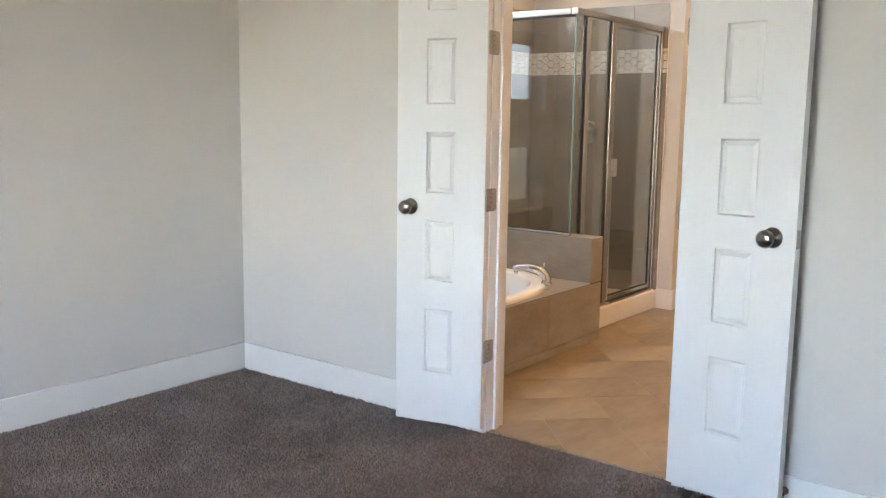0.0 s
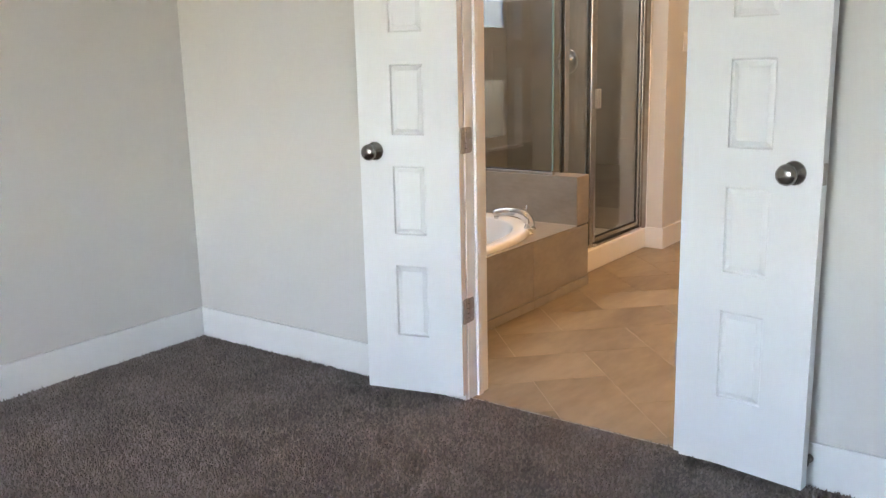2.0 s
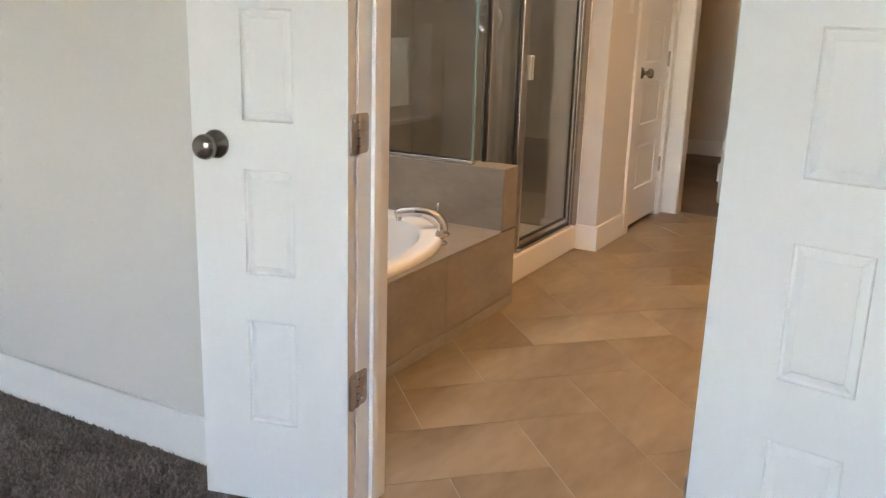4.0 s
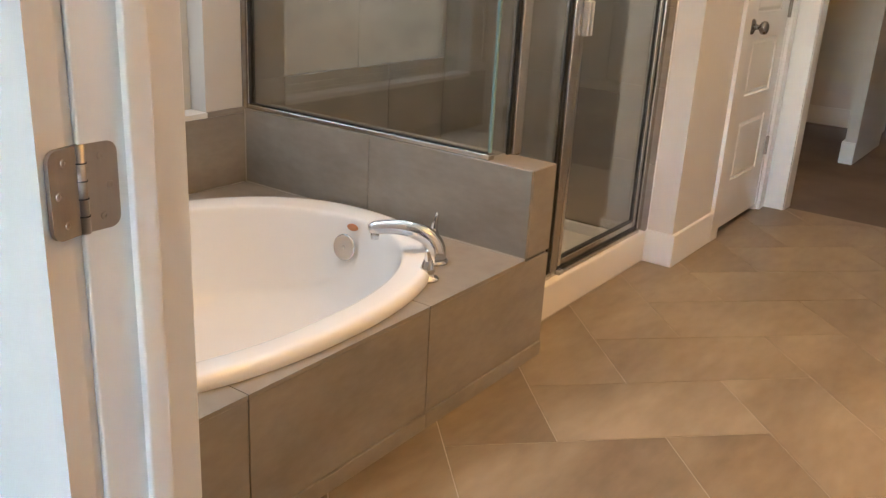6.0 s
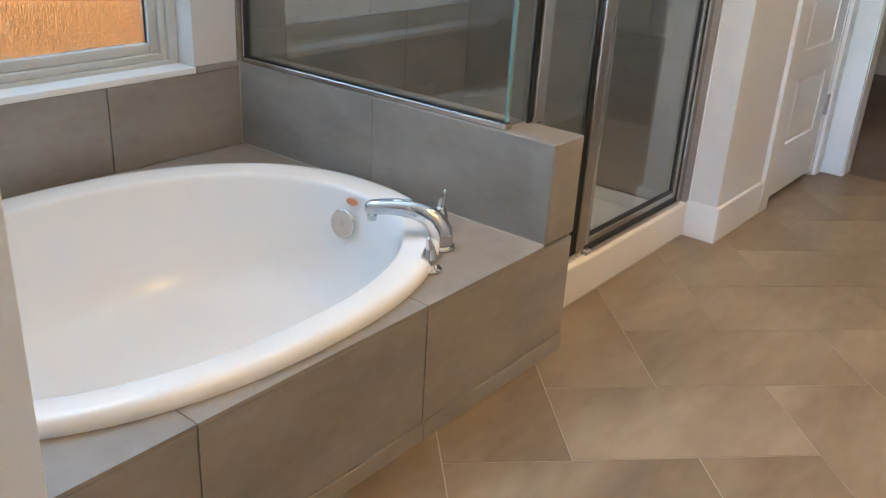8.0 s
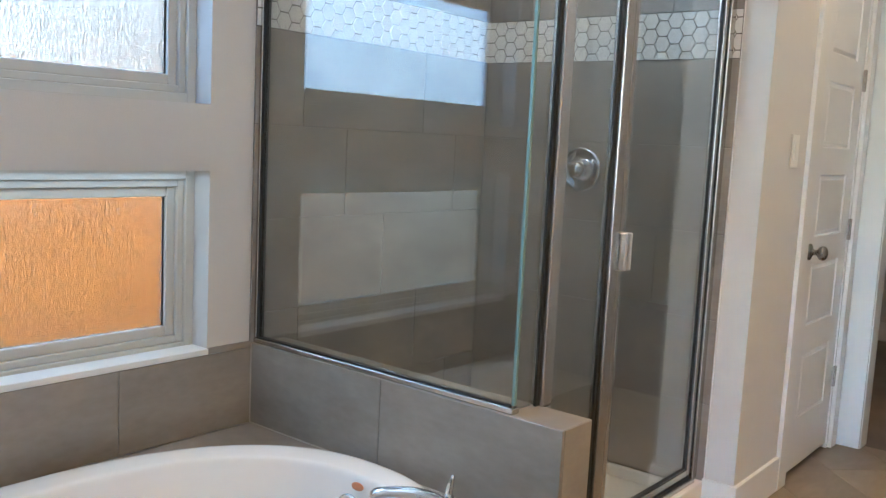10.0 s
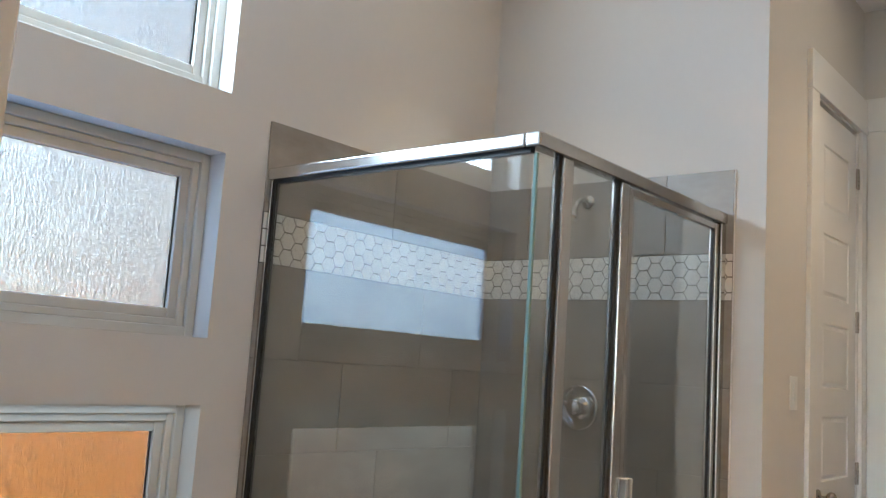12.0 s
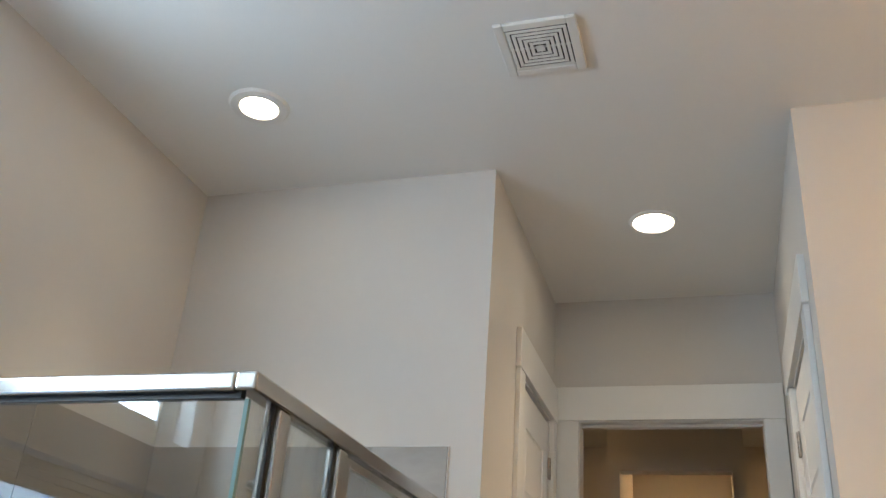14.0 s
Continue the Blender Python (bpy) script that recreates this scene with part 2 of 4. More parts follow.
def tube(points, radii, seg=18, bm=None, flat=1.0):
    """A bent pipe along points; radii one for each point; flat squeezes it sideways."""
    bm = bm or bmesh.new()
    pts = [Vector(p) for p in points]
    rings = []
    side = None
    for i, p in enumerate(pts):
        way = (pts[min(i + 1, len(pts) - 1)] - pts[max(i - 1, 0)]).normalized()
        if side is None:
            side = way.orthogonal().normalized()
        side = (side - way * side.dot(way)).normalized()
        up = way.cross(side)
        rings.append([bm.verts.new(p + radii[i] * (side * math.cos(2 * math.pi * k / seg) + up * flat * math.sin(2 * math.pi * k / seg))) for k in range(seg)])
    for a, b in zip(rings, rings[1:]):
        for k in range(seg):
            j = (k + 1) % seg
            bm.faces.new((a[k], a[j], b[j], b[k]))
    bm.faces.new(rings[0]); bm.faces.new(rings[-1])
    return bm


def curve_points(ctrl, steps=24):
    """Points on a Bezier curve of any number of control points."""
    out = []
    for i in range(steps + 1):
        t, pts = i / steps, [Vector(c) for c in ctrl]
        while len(pts) > 1:
            pts = [a.lerp(b, t) for a, b in zip(pts, pts[1:])]
        out.append(pts[0])
    return out


# Z to -Y and Z to +X, for turned things on walls
ON_BACK_WALL = Matrix.Rotation(radians(90), 4, "X")
# ---- plan, in metres ----
BED_LEFT, BED_RIGHT, BED_BACK = -2.716, 2.6, -4.2
DOOR_FACE, DOOR_INNER = 1.376, 1.499            # bedroom and bath faces of the wall with the double door
JAMB_L, JAMB_R, HEAD = -1.222, -0.421, 2.455
WIN_X, WIN_Y0, WIN_Y1 = -2.789, 1.628, 2.82
BACK_Y = 4.168
HALL_L, HALL_R, END_Y = -1.628, -0.66, 5.386
TURN_Y, BATH_R = 3.976, 1.0
CEIL = 3.04
KNEE_Y0, KNEE_Y1, KNEE_TOP, DECK = 2.982, 3.117, 0.606, 0.345
APRON_X = -1.62
BASE_H, BASE_T = 0.134, 0.015
END_L, END_R = -1.512, -0.752
WINDOWS = ((0.592, 1.150), (1.346, 1.908), (2.095, 2.655))

# ---- large structure ----
structure("floor_slab", boxes((BED_LEFT - 0.3, BED_RIGHT + 0.2, BED_BACK - 0.2, 1.397, -0.2, -0.022), (-3.0, BATH_R + 0.2, 1.397, 12.6, -0.2, -0.022)), GROUT, "bare concrete floor slab under the coverings", "floor")
structure("carpet_bedroom", boxes((BED_LEFT, BED_RIGHT, BED_BACK, 1.397, -0.022, -0.004)), CARPET, "brown-grey cut pile carpet with soft wear marks", "carpet")
structure("carpet_closet", boxes((-3.0, BATH_R, END_Y + 0.06, 12.5, -0.022, -0.003)), CARPET, "brown carpet beyond the end doorway", "carpet")
floor_bath = structure("floor_bath", boxes((-2.8, BATH_R, 1.397, END_Y + 0.06, -0.022, -0.0014)), GROUT, "tan grout bed of the tiled bathroom floor", "floor")

structure("wall_bedroom_left", boxes((BED_LEFT - 0.07, BED_LEFT, BED_BACK, DOOR_FACE, -0.02, CEIL)), WALL_PAINT, "pale grey painted bedroom wall", "wall")
structure("wall_bedroom_right", boxes((BED_RIGHT, BED_RIGHT + 0.1, BED_BACK, DOOR_FACE, -0.02, CEIL)), WALL_PAINT, "pale grey painted bedroom wall", "wall")
BW = (-0.7, 0.7, 0.75, 2.3)
structure("wall_bedroom_back", boxes((BED_LEFT - 0.07, BW[0], BED_BACK - 0.14, BED_BACK, -0.02, CEIL), (BW[1], BED_RIGHT + 0.1, BED_BACK - 0.14, BED_BACK, -0.02, CEIL),
          (BW[0], BW[1], BED_BACK - 0.14, BED_BACK, -0.02, BW[2]), (BW[0], BW[1], BED_BACK - 0.14, BED_BACK, BW[3], CEIL)), WALL_PAINT, "pale grey bedroom wall with a wide window opening", "wall")
structure("wall_doors", boxes((-2.95, JAMB_L - 0.02, DOOR_FACE, DOOR_INNER, -0.02, CEIL), (JAMB_R + 0.02, BED_RIGHT + 0.1, DOOR_FACE, DOOR_INNER, -0.02, CEIL),
          (JAMB_L - 0.02, JAMB_R + 0.02, DOOR_FACE, DOOR_INNER, HEAD + 0.02, CEIL)), WALL_PAINT, "pale grey painted wall round the double doorway", "wall")


def wall_with_windows():
    rows = [(WIN_X - 0.16, WIN_X, DOOR_INNER, WIN_Y0, -0.02, CEIL), (WIN_X - 0.16, WIN_X, WIN_Y1, BACK_Y + 0.1, -0.02, CEIL)]
    edges = [-0.02, *[z for w in WINDOWS for z in w], CEIL]
    for a, b in zip(edges[::2], edges[1::2]):
        rows.append((WIN_X - 0.16, WIN_X, WIN_Y0, WIN_Y1, a, b))
    return boxes(*rows)


wall_window = structure("wall_window", wall_with_windows(), WALL_PAINT, "warm grey painted wall with three stacked window openings", "wall")
wall_back = structure("wall_shower_back", boxes((WIN_X, HALL_L, BACK_Y, BACK_Y + 0.1, -0.02, CEIL)), WALL_PAINT, "warm grey painted wall above the shower tiling", "wall")
D1 = (4.685, 5.285)     # closet door opening along y
structure("wall_closet", boxes((HALL_L - 0.1, HALL_L, BACK_Y + 0.1, D1[0], -0.02, CEIL), (HALL_L - 0.1, HALL_L, D1[1], END_Y + 0.1, -0.02, CEIL), (HALL_L - 0.1, HALL_L, D1[0], D1[1], HEAD, CEIL)), WALL_PAINT, "warm grey painted wall beside the closet door", "wall")
# Added out of view to keep sky light from under the closet door.
structure("wall_closet_outer", boxes((WIN_X - 0.16, WIN_X, BACK_Y + 0.1, END_Y + 0.1, -0.02, CEIL)), WALL_PAINT, "plain unseen closet wall that keeps sky light from the door gap", "wall")
structure("wall_end", boxes((HALL_L, END_L - 0.012, END_Y, END_Y + 0.1, -0.02, CEIL), (END_R + 0.012, HALL_R, END_Y, END_Y + 0.1, -0.02, CEIL), (END_L - 0.012, END_R + 0.012, END_Y, END_Y + 0.1, HEAD + 0.02, CEIL)), WALL_PAINT, "warm grey painted wall round the end doorway", "wall")
D2 = (4.205, 4.895)     # door in the passage's other side
structure("wall_hall_right", boxes((HALL_R, HALL_R + 0.1, TURN_Y, D2[0], -0.02, CEIL), (HALL_R, HALL_R + 0.1, D2[1], END_Y + 0.1, -0.02, CEIL), (HALL_R, HALL_R + 0.1, D2[0], D2[1], HEAD, CEIL)), WALL_PAINT, "warm grey painted wall with a narrow door", "wall")
structure("wall_vanity_end", boxes((HALL_R + 0.1, BATH_R, TURN_Y, TURN_Y + 0.1, -0.02, CEIL)), WALL_PAINT, "plain warm grey painted wall", "wall")
structure("wall_bath_right", boxes((BATH_R, BATH_R + 0.1, DOOR_INNER, TURN_Y + 0.1, -0.02, CEIL)), WALL_PAINT, "plain warm grey painted wall", "wall")
structure("ceiling_bedroom", boxes((BED_LEFT - 0.3, BED_RIGHT + 0.2, BED_BACK - 0.2, DOOR_FACE + 0.08, CEIL, CEIL + 0.12)), CEILING_PAINT, "flat white-grey bedroom ceiling", "ceiling")
structure("ceiling_bath", boxes((WIN_X - 0.2, BATH_R + 0.2, DOOR_FACE + 0.08, END_Y + 0.1, CEIL, CEIL + 0.12)), CEILING_PAINT, "flat pale grey bathroom ceiling", "ceiling")

# rooms beyond the end doorway
PASS_Y, FAR_Y = 6.78, 8.2
structure("ceiling_closet", boxes((-3.1, BATH_R + 0.2, END_Y + 0.1, 12.6, CEIL, CEIL + 0.12)), CEILING_PAINT, "flat pale ceiling", "ceiling")
structure("wall_closet_side_1", boxes((-3.1, -3.0, END_Y, 11.2, -0.02, CEIL)), WALL_PAINT, "shaded painted wall", "wall")
# Unseen opening from y 9.1 to 9.7, placed to light the far room.
structure("wall_closet_side_2", boxes((BATH_R, BATH_R + 0.1, TURN_Y + 0.1, 9.1, -0.02, CEIL), (BATH_R, BATH_R + 0.1, 9.7, 11.2, -0.02, CEIL), (BATH_R, BATH_R + 0.1, 9.1, 9.7, -0.02, 0.9), (BATH_R, BATH_R + 0.1, 9.1, 9.7, 2.2, CEIL)), WALL_PAINT, "painted wall with an unseen opening that lets in daylight", "wall")
structure("wall_closet_near", boxes((-3.0, HALL_L - 0.1, END_Y, END_Y + 0.1, -0.02, CEIL), (HALL_R + 0.1, BATH_R, END_Y, END_Y + 0.1, -0.02, CEIL)), WALL_PAINT, "shaded painted wall", "wall")
structure("wall_passage", boxes((-1.56, -1.492, PASS_Y, FAR_Y - 0.6, -0.02, CEIL), (-0.868, -0.80, PASS_Y, FAR_Y - 0.6, -0.02, CEIL), (-1.492, -0.868, PASS_Y, PASS_Y + 0.1, 2.57, CEIL)), WALL_PAINT, "painted wall round an inner passage", "wall")
structure("wall_far", boxes((-3.0, -1.57, FAR_Y - 0.1, FAR_Y, -0.02, CEIL), (-0.96, BATH_R, FAR_Y - 0.1, FAR_Y, -0.02, CEIL), (-1.57, -0.96, FAR_Y - 0.1, FAR_Y, 2.462, CEIL)), WALL_PAINT, "shaded painted wall with a far doorway", "wall")
structure("wall_last", boxes((-3.1, -1.358, 11.0, 11.1, -0.02, CEIL), (-0.60, BATH_R + 0.1, 11.0, 11.1, -0.02, CEIL), (-1.358, -0.60, 11.0, 11.1, 2.361, CEIL), (-1.6, -0.4, 12.4, 12.5, -0.02, CEIL), (-1.7, -1.6, 11.1, 12.5, -0.02, CEIL), (-0.4, -0.3, 11.1, 12.5, -0.02, CEIL)), WALL_PAINT, "pale painted wall of a far room with a dark doorway", "wall")

# ---- baseboards, jambs and casings ----


def trim(name, rows, label, category="trim"):
    structure(name, boxes(*rows, bevel=0.0022, seg=2), TRIM_PAINT, label, category)


BL = "white painted flat baseboard with an eased top"
trim("baseboard_bedroom_left", [(BED_LEFT, BED_LEFT + BASE_T, BED_BACK, DOOR_FACE, -0.004, BASE_H)], BL, "baseboard")
trim("baseboard_bedroom_doors_1", [(BED_LEFT + BASE_T, JAMB_L - 0.096, DOOR_FACE - BASE_T, DOOR_FACE, -0.004, BASE_H)], BL, "baseboard")
trim("baseboard_bedroom_doors_2", [(JAMB_R + 0.096, BED_RIGHT, DOOR_FACE - BASE_T, DOOR_FACE, -0.004, BASE_H)], BL, "baseboard")
trim("baseboard_wing_front", [(-1.738, HALL_L + BASE_T, BACK_Y - BASE_T, BACK_Y, 0.0, BASE_H)], BL, "baseboard")
trim("baseboard_wing_side", [(HALL_L, HALL_L + BASE_T, BACK_Y, D1[0] - 0.092, 0.0, BASE_H)], BL, "baseboard")
trim("baseboard_vanity_end", [(HALL_R + 0.015, BATH_R, TURN_Y - BASE_T, TURN_Y, 0.0, BASE_H)], BL, "baseboard")
trim("baseboard_door_inner", [(JAMB_R + 0.11, BATH_R, DOOR_INNER, DOOR_INNER + BASE_T, 0.0, BASE_H)], BL, "baseboard")
trim("baseboard_far", [(-3.0, -1.672, FAR_Y - 0.1 - BASE_T, FAR_Y - 0.1, -0.003, BASE_H)], BL, "baseboard")
trim("baseboard_passage_front", [(-1.575, -1.492, PASS_Y - BASE_T, PASS_Y, -0.003, BASE_H)], BL, "baseboard")
trim("baseboard_passage_side", [(-1.575, -1.56, PASS_Y, FAR_Y - 0.6, -0.003, BASE_H)], BL, "baseboard")

# jambs of the double doorway: side boards, stops and head
trim("jamb_double_1", [(JAMB_L - 0.02, JAMB_L, DOOR_FACE - 0.0, DOOR_INNER + 0.006, -0.003, HEAD + 0.02), (JAMB_L, JAMB_L + 0.011, 1.427, 1.457, -0.003, HEAD)], "white painted door jamb with a stop strip")
trim("jamb_double_2", [(JAMB_R, JAMB_R + 0.02, DOOR_FACE - 0.0, DOOR_INNER + 0.006, -0.003, HEAD + 0.02), (JAMB_R - 0.011, JAMB_R, 1.427, 1.457, -0.003, HEAD)], "white painted door jamb with a stop strip")
trim("jamb_double_head", [(JAMB_L, JAMB_R, DOOR_FACE, DOOR_INNER + 0.006, HEAD, HEAD + 0.02)], "white painted head jamb")
trim("casing_double_1", [(JAMB_L - 0.095, JAMB_L - 0.005, DOOR_FACE - 0.014, DOOR_FACE - 0.0005, -0.003, HEAD + 0.02)], "flat white door casing")
trim("casing_double_2", [(JAMB_R + 0.005, JAMB_R + 0.095, DOOR_FACE - 0.014, DOOR_FACE - 0.0005, -0.003, HEAD + 0.02)], "flat white door casing")
trim("casing_double_head", [(JAMB_L - 0.105, JAMB_R + 0.105, DOOR_FACE - 0.018, DOOR_FACE - 0.0005, HEAD + 0.0205, HEAD + 0.17)], "tall flat white head casing")
# end doorway
trim("jamb_end_1", [(END_L - 0.012, END_L, END_Y - 0.004, END_Y + 0.104, -0.003, HEAD + 0.02)], "white painted door jamb")
trim("jamb_end_2", [(END_R, END_R + 0.012, END_Y - 0.004, END_Y + 0.104, -0.003, HEAD + 0.02)], "white painted door jamb")
trim("jamb_end_head", [(END_L, END_R, END_Y - 0.004, END_Y + 0.104, HEAD + 0.008, HEAD + 0.02), (END_L, END_R, END_Y + 0.04, END_Y + 0.075, HEAD - 0.004, HEAD + 0.008)], "white painted head jamb with a stop")
trim("casing_end_1", [(HALL_L + 0.016, END_L - 0.004, END_Y - 0.018, END_Y - 0.0005, 0.0, HEAD + 0.012)], "flat white door casing")
trim("casing_end_2", [(END_R + 0.004, HALL_R - 0.004, END_Y - 0.018, END_Y - 0.0005, 0.0, HEAD + 0.012)], "flat white door casing")
trim("casing_end_head", [(HALL_L + 0.004, HALL_R - 0.003, END_Y - 0.022, END_Y - 0.0005, HEAD + 0.0125, HEAD + 0.165)], "tall flat white head casing")
# closet door
trim("casing_closet_1", [(HALL_L + 0.0005, HALL_L + 0.018, D1[0] - 0.092, D1[0] - 0.004, 0.0, HEAD - 0.004)], "flat white door casing")
trim("casing_closet_2", [(HALL_L + 0.0005, HALL_L + 0.018, D1[1] + 0.004, END_Y - 0.024, 0.0, HEAD - 0.004)], "flat white door casing")
trim("casing_closet_head", [(HALL_L + 0.0005, HALL_L + 0.022, D1[0] - 0.105, END_Y - 0.023, HEAD - 0.0035, HEAD + 0.15)], "tall flat white head casing")
trim("jamb_closet", [(HALL_L - 0.1, HALL_L + 0.002, D1[0] - 0.002, D1[0] + 0.012, 0.0, HEAD - 0.012), (HALL_L - 0.1, HALL_L + 0.002, D1[1] - 0.012, D1[1] + 0.002, 0.0, HEAD - 0.012), (HALL_L - 0.1, HALL_L + 0.002, D1[0] + 0.0125, D1[1] - 0.0125, HEAD - 0.012, HEAD + 0.001)], "white painted closet door jamb")
# passage door
trim("casing_hall_1", [(HALL_R - 0.018, HALL_R - 0.0005, D2[0] - 0.092, D2[0] - 0.004, 0.0, HEAD - 0.004)], "flat white door casing")
trim("casing_hall_2", [(HALL_R - 0.018, HALL_R - 0.0005, D2[1] + 0.004, D2[1] + 0.092, 0.0, HEAD - 0.004)], "flat white door casing")
trim("casing_hall_head", [(HALL_R - 0.022, HALL_R - 0.0005, D2[0] - 0.105, D2[1] + 0.105, HEAD - 0.0035, HEAD + 0.15)], "tall flat white head casing")
trim("jamb_hall", [(HALL_R - 0.002, HALL_R + 0.1, D2[0] - 0.002, D2[0] + 0.012, 0.0, HEAD - 0.012), (HALL_R - 0.002, HALL_R + 0.1, D2[1] - 0.012, D2[1] + 0.002, 0.0, HEAD - 0.012), (HALL_R - 0.002, HALL_R + 0.1, D2[0] + 0.0125, D2[1] - 0.0125, HEAD - 0.012, HEAD + 0.001)], "white painted door jamb")
trim("casing_far", [(-1.67, -1.57, FAR_Y - 0.12, FAR_Y - 0.1, -0.003, 2.462), (-0.96, -0.87, FAR_Y - 0.12, FAR_Y - 0.1, -0.003, 2.462), (-1.68, -0.869, FAR_Y - 0.122, FAR_Y - 0.1, 2.4625, 2.625)], "flat white door casing in shade")
trim("casing_last", [(-1.452, -1.358, 10.98, 11.0, -0.003, 2.361), (-0.60, -0.51, 10.98, 11.0, -0.003, 2.361), (-1.467, -0.50, 10.978, 11.0, 2.3615, 2.51)], "flat white door casing in a far room")

# ---- windows ----


def window(name, z0, z1, label, watts, tone, head):
    w = tagged(new(name), label, "window", kind="structure")
    w.empty_display_size = 0.05
    w.location = (WIN_X - 0.09, (WIN_Y0 + WIN_Y1) / 2, z0)
    yc = (WIN_Y0 + WIN_Y1) / 2
    hy, h, x = (WIN_Y1 - WIN_Y0) / 2, z1 - z0, 0.0
    steps = ((0.0, 0.030, -0.05, 0.016), (0.030, 0.052, -0.05, 0.004), (0.052, 0.082, -0.04, -0.008))
    names = ("window_frame", "sash", "glazing_bead")
    for (a, b, x0, x1), nm in zip(steps, names):
        bm = boxes((x0, x1, -hy + a, -hy + b, a, h - a), (x0, x1, hy - b, hy - a, a, h - a), (x0, x1, -hy + b, hy - b, a, b), (x0, x1, -hy + b, hy - b, h - b, h - a), bevel=0.003, seg=2)
        part(nm, bm, VINYL, w)
    pane = part("pane", boxes((-0.028, -0.022, -hy + 0.081, hy - 0.081, 0.081, h - 0.081)), RAIN_GLASS, w, "obscure rain-textured glass pane")
    pane.visible_shadow = False
    # area lamp added inside the pane, standing in for the sky's light
    glow = new("window_sky_fill", bpy.data.lights.new("window_sky_fill", "AREA"))
    glow.data.shape, glow.data.size, glow.data.size_y = "RECTANGLE", h - 0.17, 2 * hy - 0.17
    glow.data.energy, glow.data.color = watts, tone
    glow.matrix_world = pose(WIN_X - 0.107, yc, z0 + h / 2, 0, -90, 0)
    if head:
        # strip lamp added under the head to brighten the sill and reveals
        sill_lamp = new("sill_fill", bpy.data.lights.new("sill_fill", "AREA"))
        sill_lamp.data.shape, sill_lamp.data.size, sill_lamp.data.size_y = "RECTANGLE", 0.05, 2 * hy - 0.08
        sill_lamp.data.energy, sill_lamp.data.color = head, HEAD_COLOUR
        sill_lamp.matrix_world = pose(WIN_X - 0.026, yc, z1 - 0.006, 0, 0, 0)
    part("gasket", boxes((-0.022, -0.0205, hy - 0.0875, hy - 0.0815, 0.082, h - 0.082)), BLACK_RUBBER, w)
    return w


window("window_1", *WINDOWS[0], "low wide vinyl window with rain glass above the tub", WINDOW_WATTS[0], WINDOW_COLOUR[0], HEAD_WATTS[0])
window("window_2", *WINDOWS[1], "middle wide vinyl window with bright rain glass", WINDOW_WATTS[1], WINDOW_COLOUR[1], HEAD_WATTS[1])
window("window_3", *WINDOWS[2], "high wide vinyl window with white rain glass", WINDOW_WATTS[2], WINDOW_COLOUR[2], HEAD_WATTS[2])
trim("window_sill", [(WIN_X - 0.074, WIN_X + 0.009, WIN_Y0, WIN_Y1, WINDOWS[0][0] + 0.0005, WINDOWS[0][0] + 0.019)], "white painted window sill above the tiles")

# ---- panel doors ----
PANELS = ((0.238, 0.502), (0.616, 0.862), (0.971, 1.214), (1.322, 1.573), (1.680, 1.929), (2.034, 2.286))


def ring_faces(bm, rects):
    """Nested rectangles (x0, x1, z0, z1, y) joined into a moulded panel face."""
    loops = [[bm.verts.new((x, y, z)) for x, z in ((x0, z0), (x1, z0), (x1, z1), (x0, z1))] for x0, x1, z0, z1, y in rects]
    for a, b in zip(loops, loops[1:]):
        for i in range(4):
            j = (i + 1) % 4
            bm.faces.new((a[i], a[j], b[j], b[i]))
    bm.faces.new(loops[-1])


def panel_door(name, width, label, group="", backset=0.055, knob=NICKEL, sides=(-1, 1)):
    """A six-panel moulded door: hinge edge at x 0, free edge at x width, faces at y 0 and 0.035."""
    d = thing(name, label, "door", group)
    height, thick = 2.425, 0.035
    xs = (0.0, width * 0.338, width * 0.664, width) if width < 0.5 else (0.0, width * 0.19, width * 0.81, width)
    rows = [(xs[0], xs[1], 0, thick, 0.026, height), (xs[2], xs[3], 0, thick, 0.026, height)]
    edges = [0.026, *[z for p in PANELS for z in p], height]
    for a, b in zip(edges[::2], edges[1::2]):
        rows.append((xs[1], xs[2], 0, thick, a, b))
    part("door_slab", boxes(*rows), DOOR_PAINT, d)
    for z0, z1 in PANELS:
        bm = bmesh.new()
        for face in (0, 1):
            y = lambda q: q if face == 0 else thick - q
            r = []
            for inset, depth in ((0.0, 0.0), (0.0015, 0.0042), (0.0045, 0.0066), (0.0075, 0.0066), (0.0190, 0.0020), (0.0205, 0.0010), (0.0225, 0.0010)):
                r.append((xs[1] + inset, xs[2] - inset, z0 + inset, z1 - inset, y(depth)))
            ring_faces(bm, r)
        part("panel", bm, DOOR_PAINT, d)
    kx = width - backset
    for side in sides:
        m = Matrix.Translation((kx, 0 if side < 0 else thick, 0.915)) @ Matrix.Rotation(radians(90 if side < 0 else -90), 4, "X")
        k = part("knob", lathe([(0.0, 0.0), (0.030, 0.0), (0.033, 0.004), (0.031, 0.009), (0.020, 0.013), (0.012, 0.018), (0.0105, 0.028), (0.013, 0.034), (0.022, 0.039),
                                (0.0275, 0.047), (0.0285, 0.054), (0.026, 0.062), (0.018, 0.068), (0.007, 0.070), (0.0, 0.070)], 36, m=m), knob, d, "round satin metal door knob", True)
        k.name = "knob"
    part("latch_plate", boxes((width - 0.001, width + 0.0015, 0.006, 0.029, 0.886, 0.944)), HINGE_METAL, d)
    return d


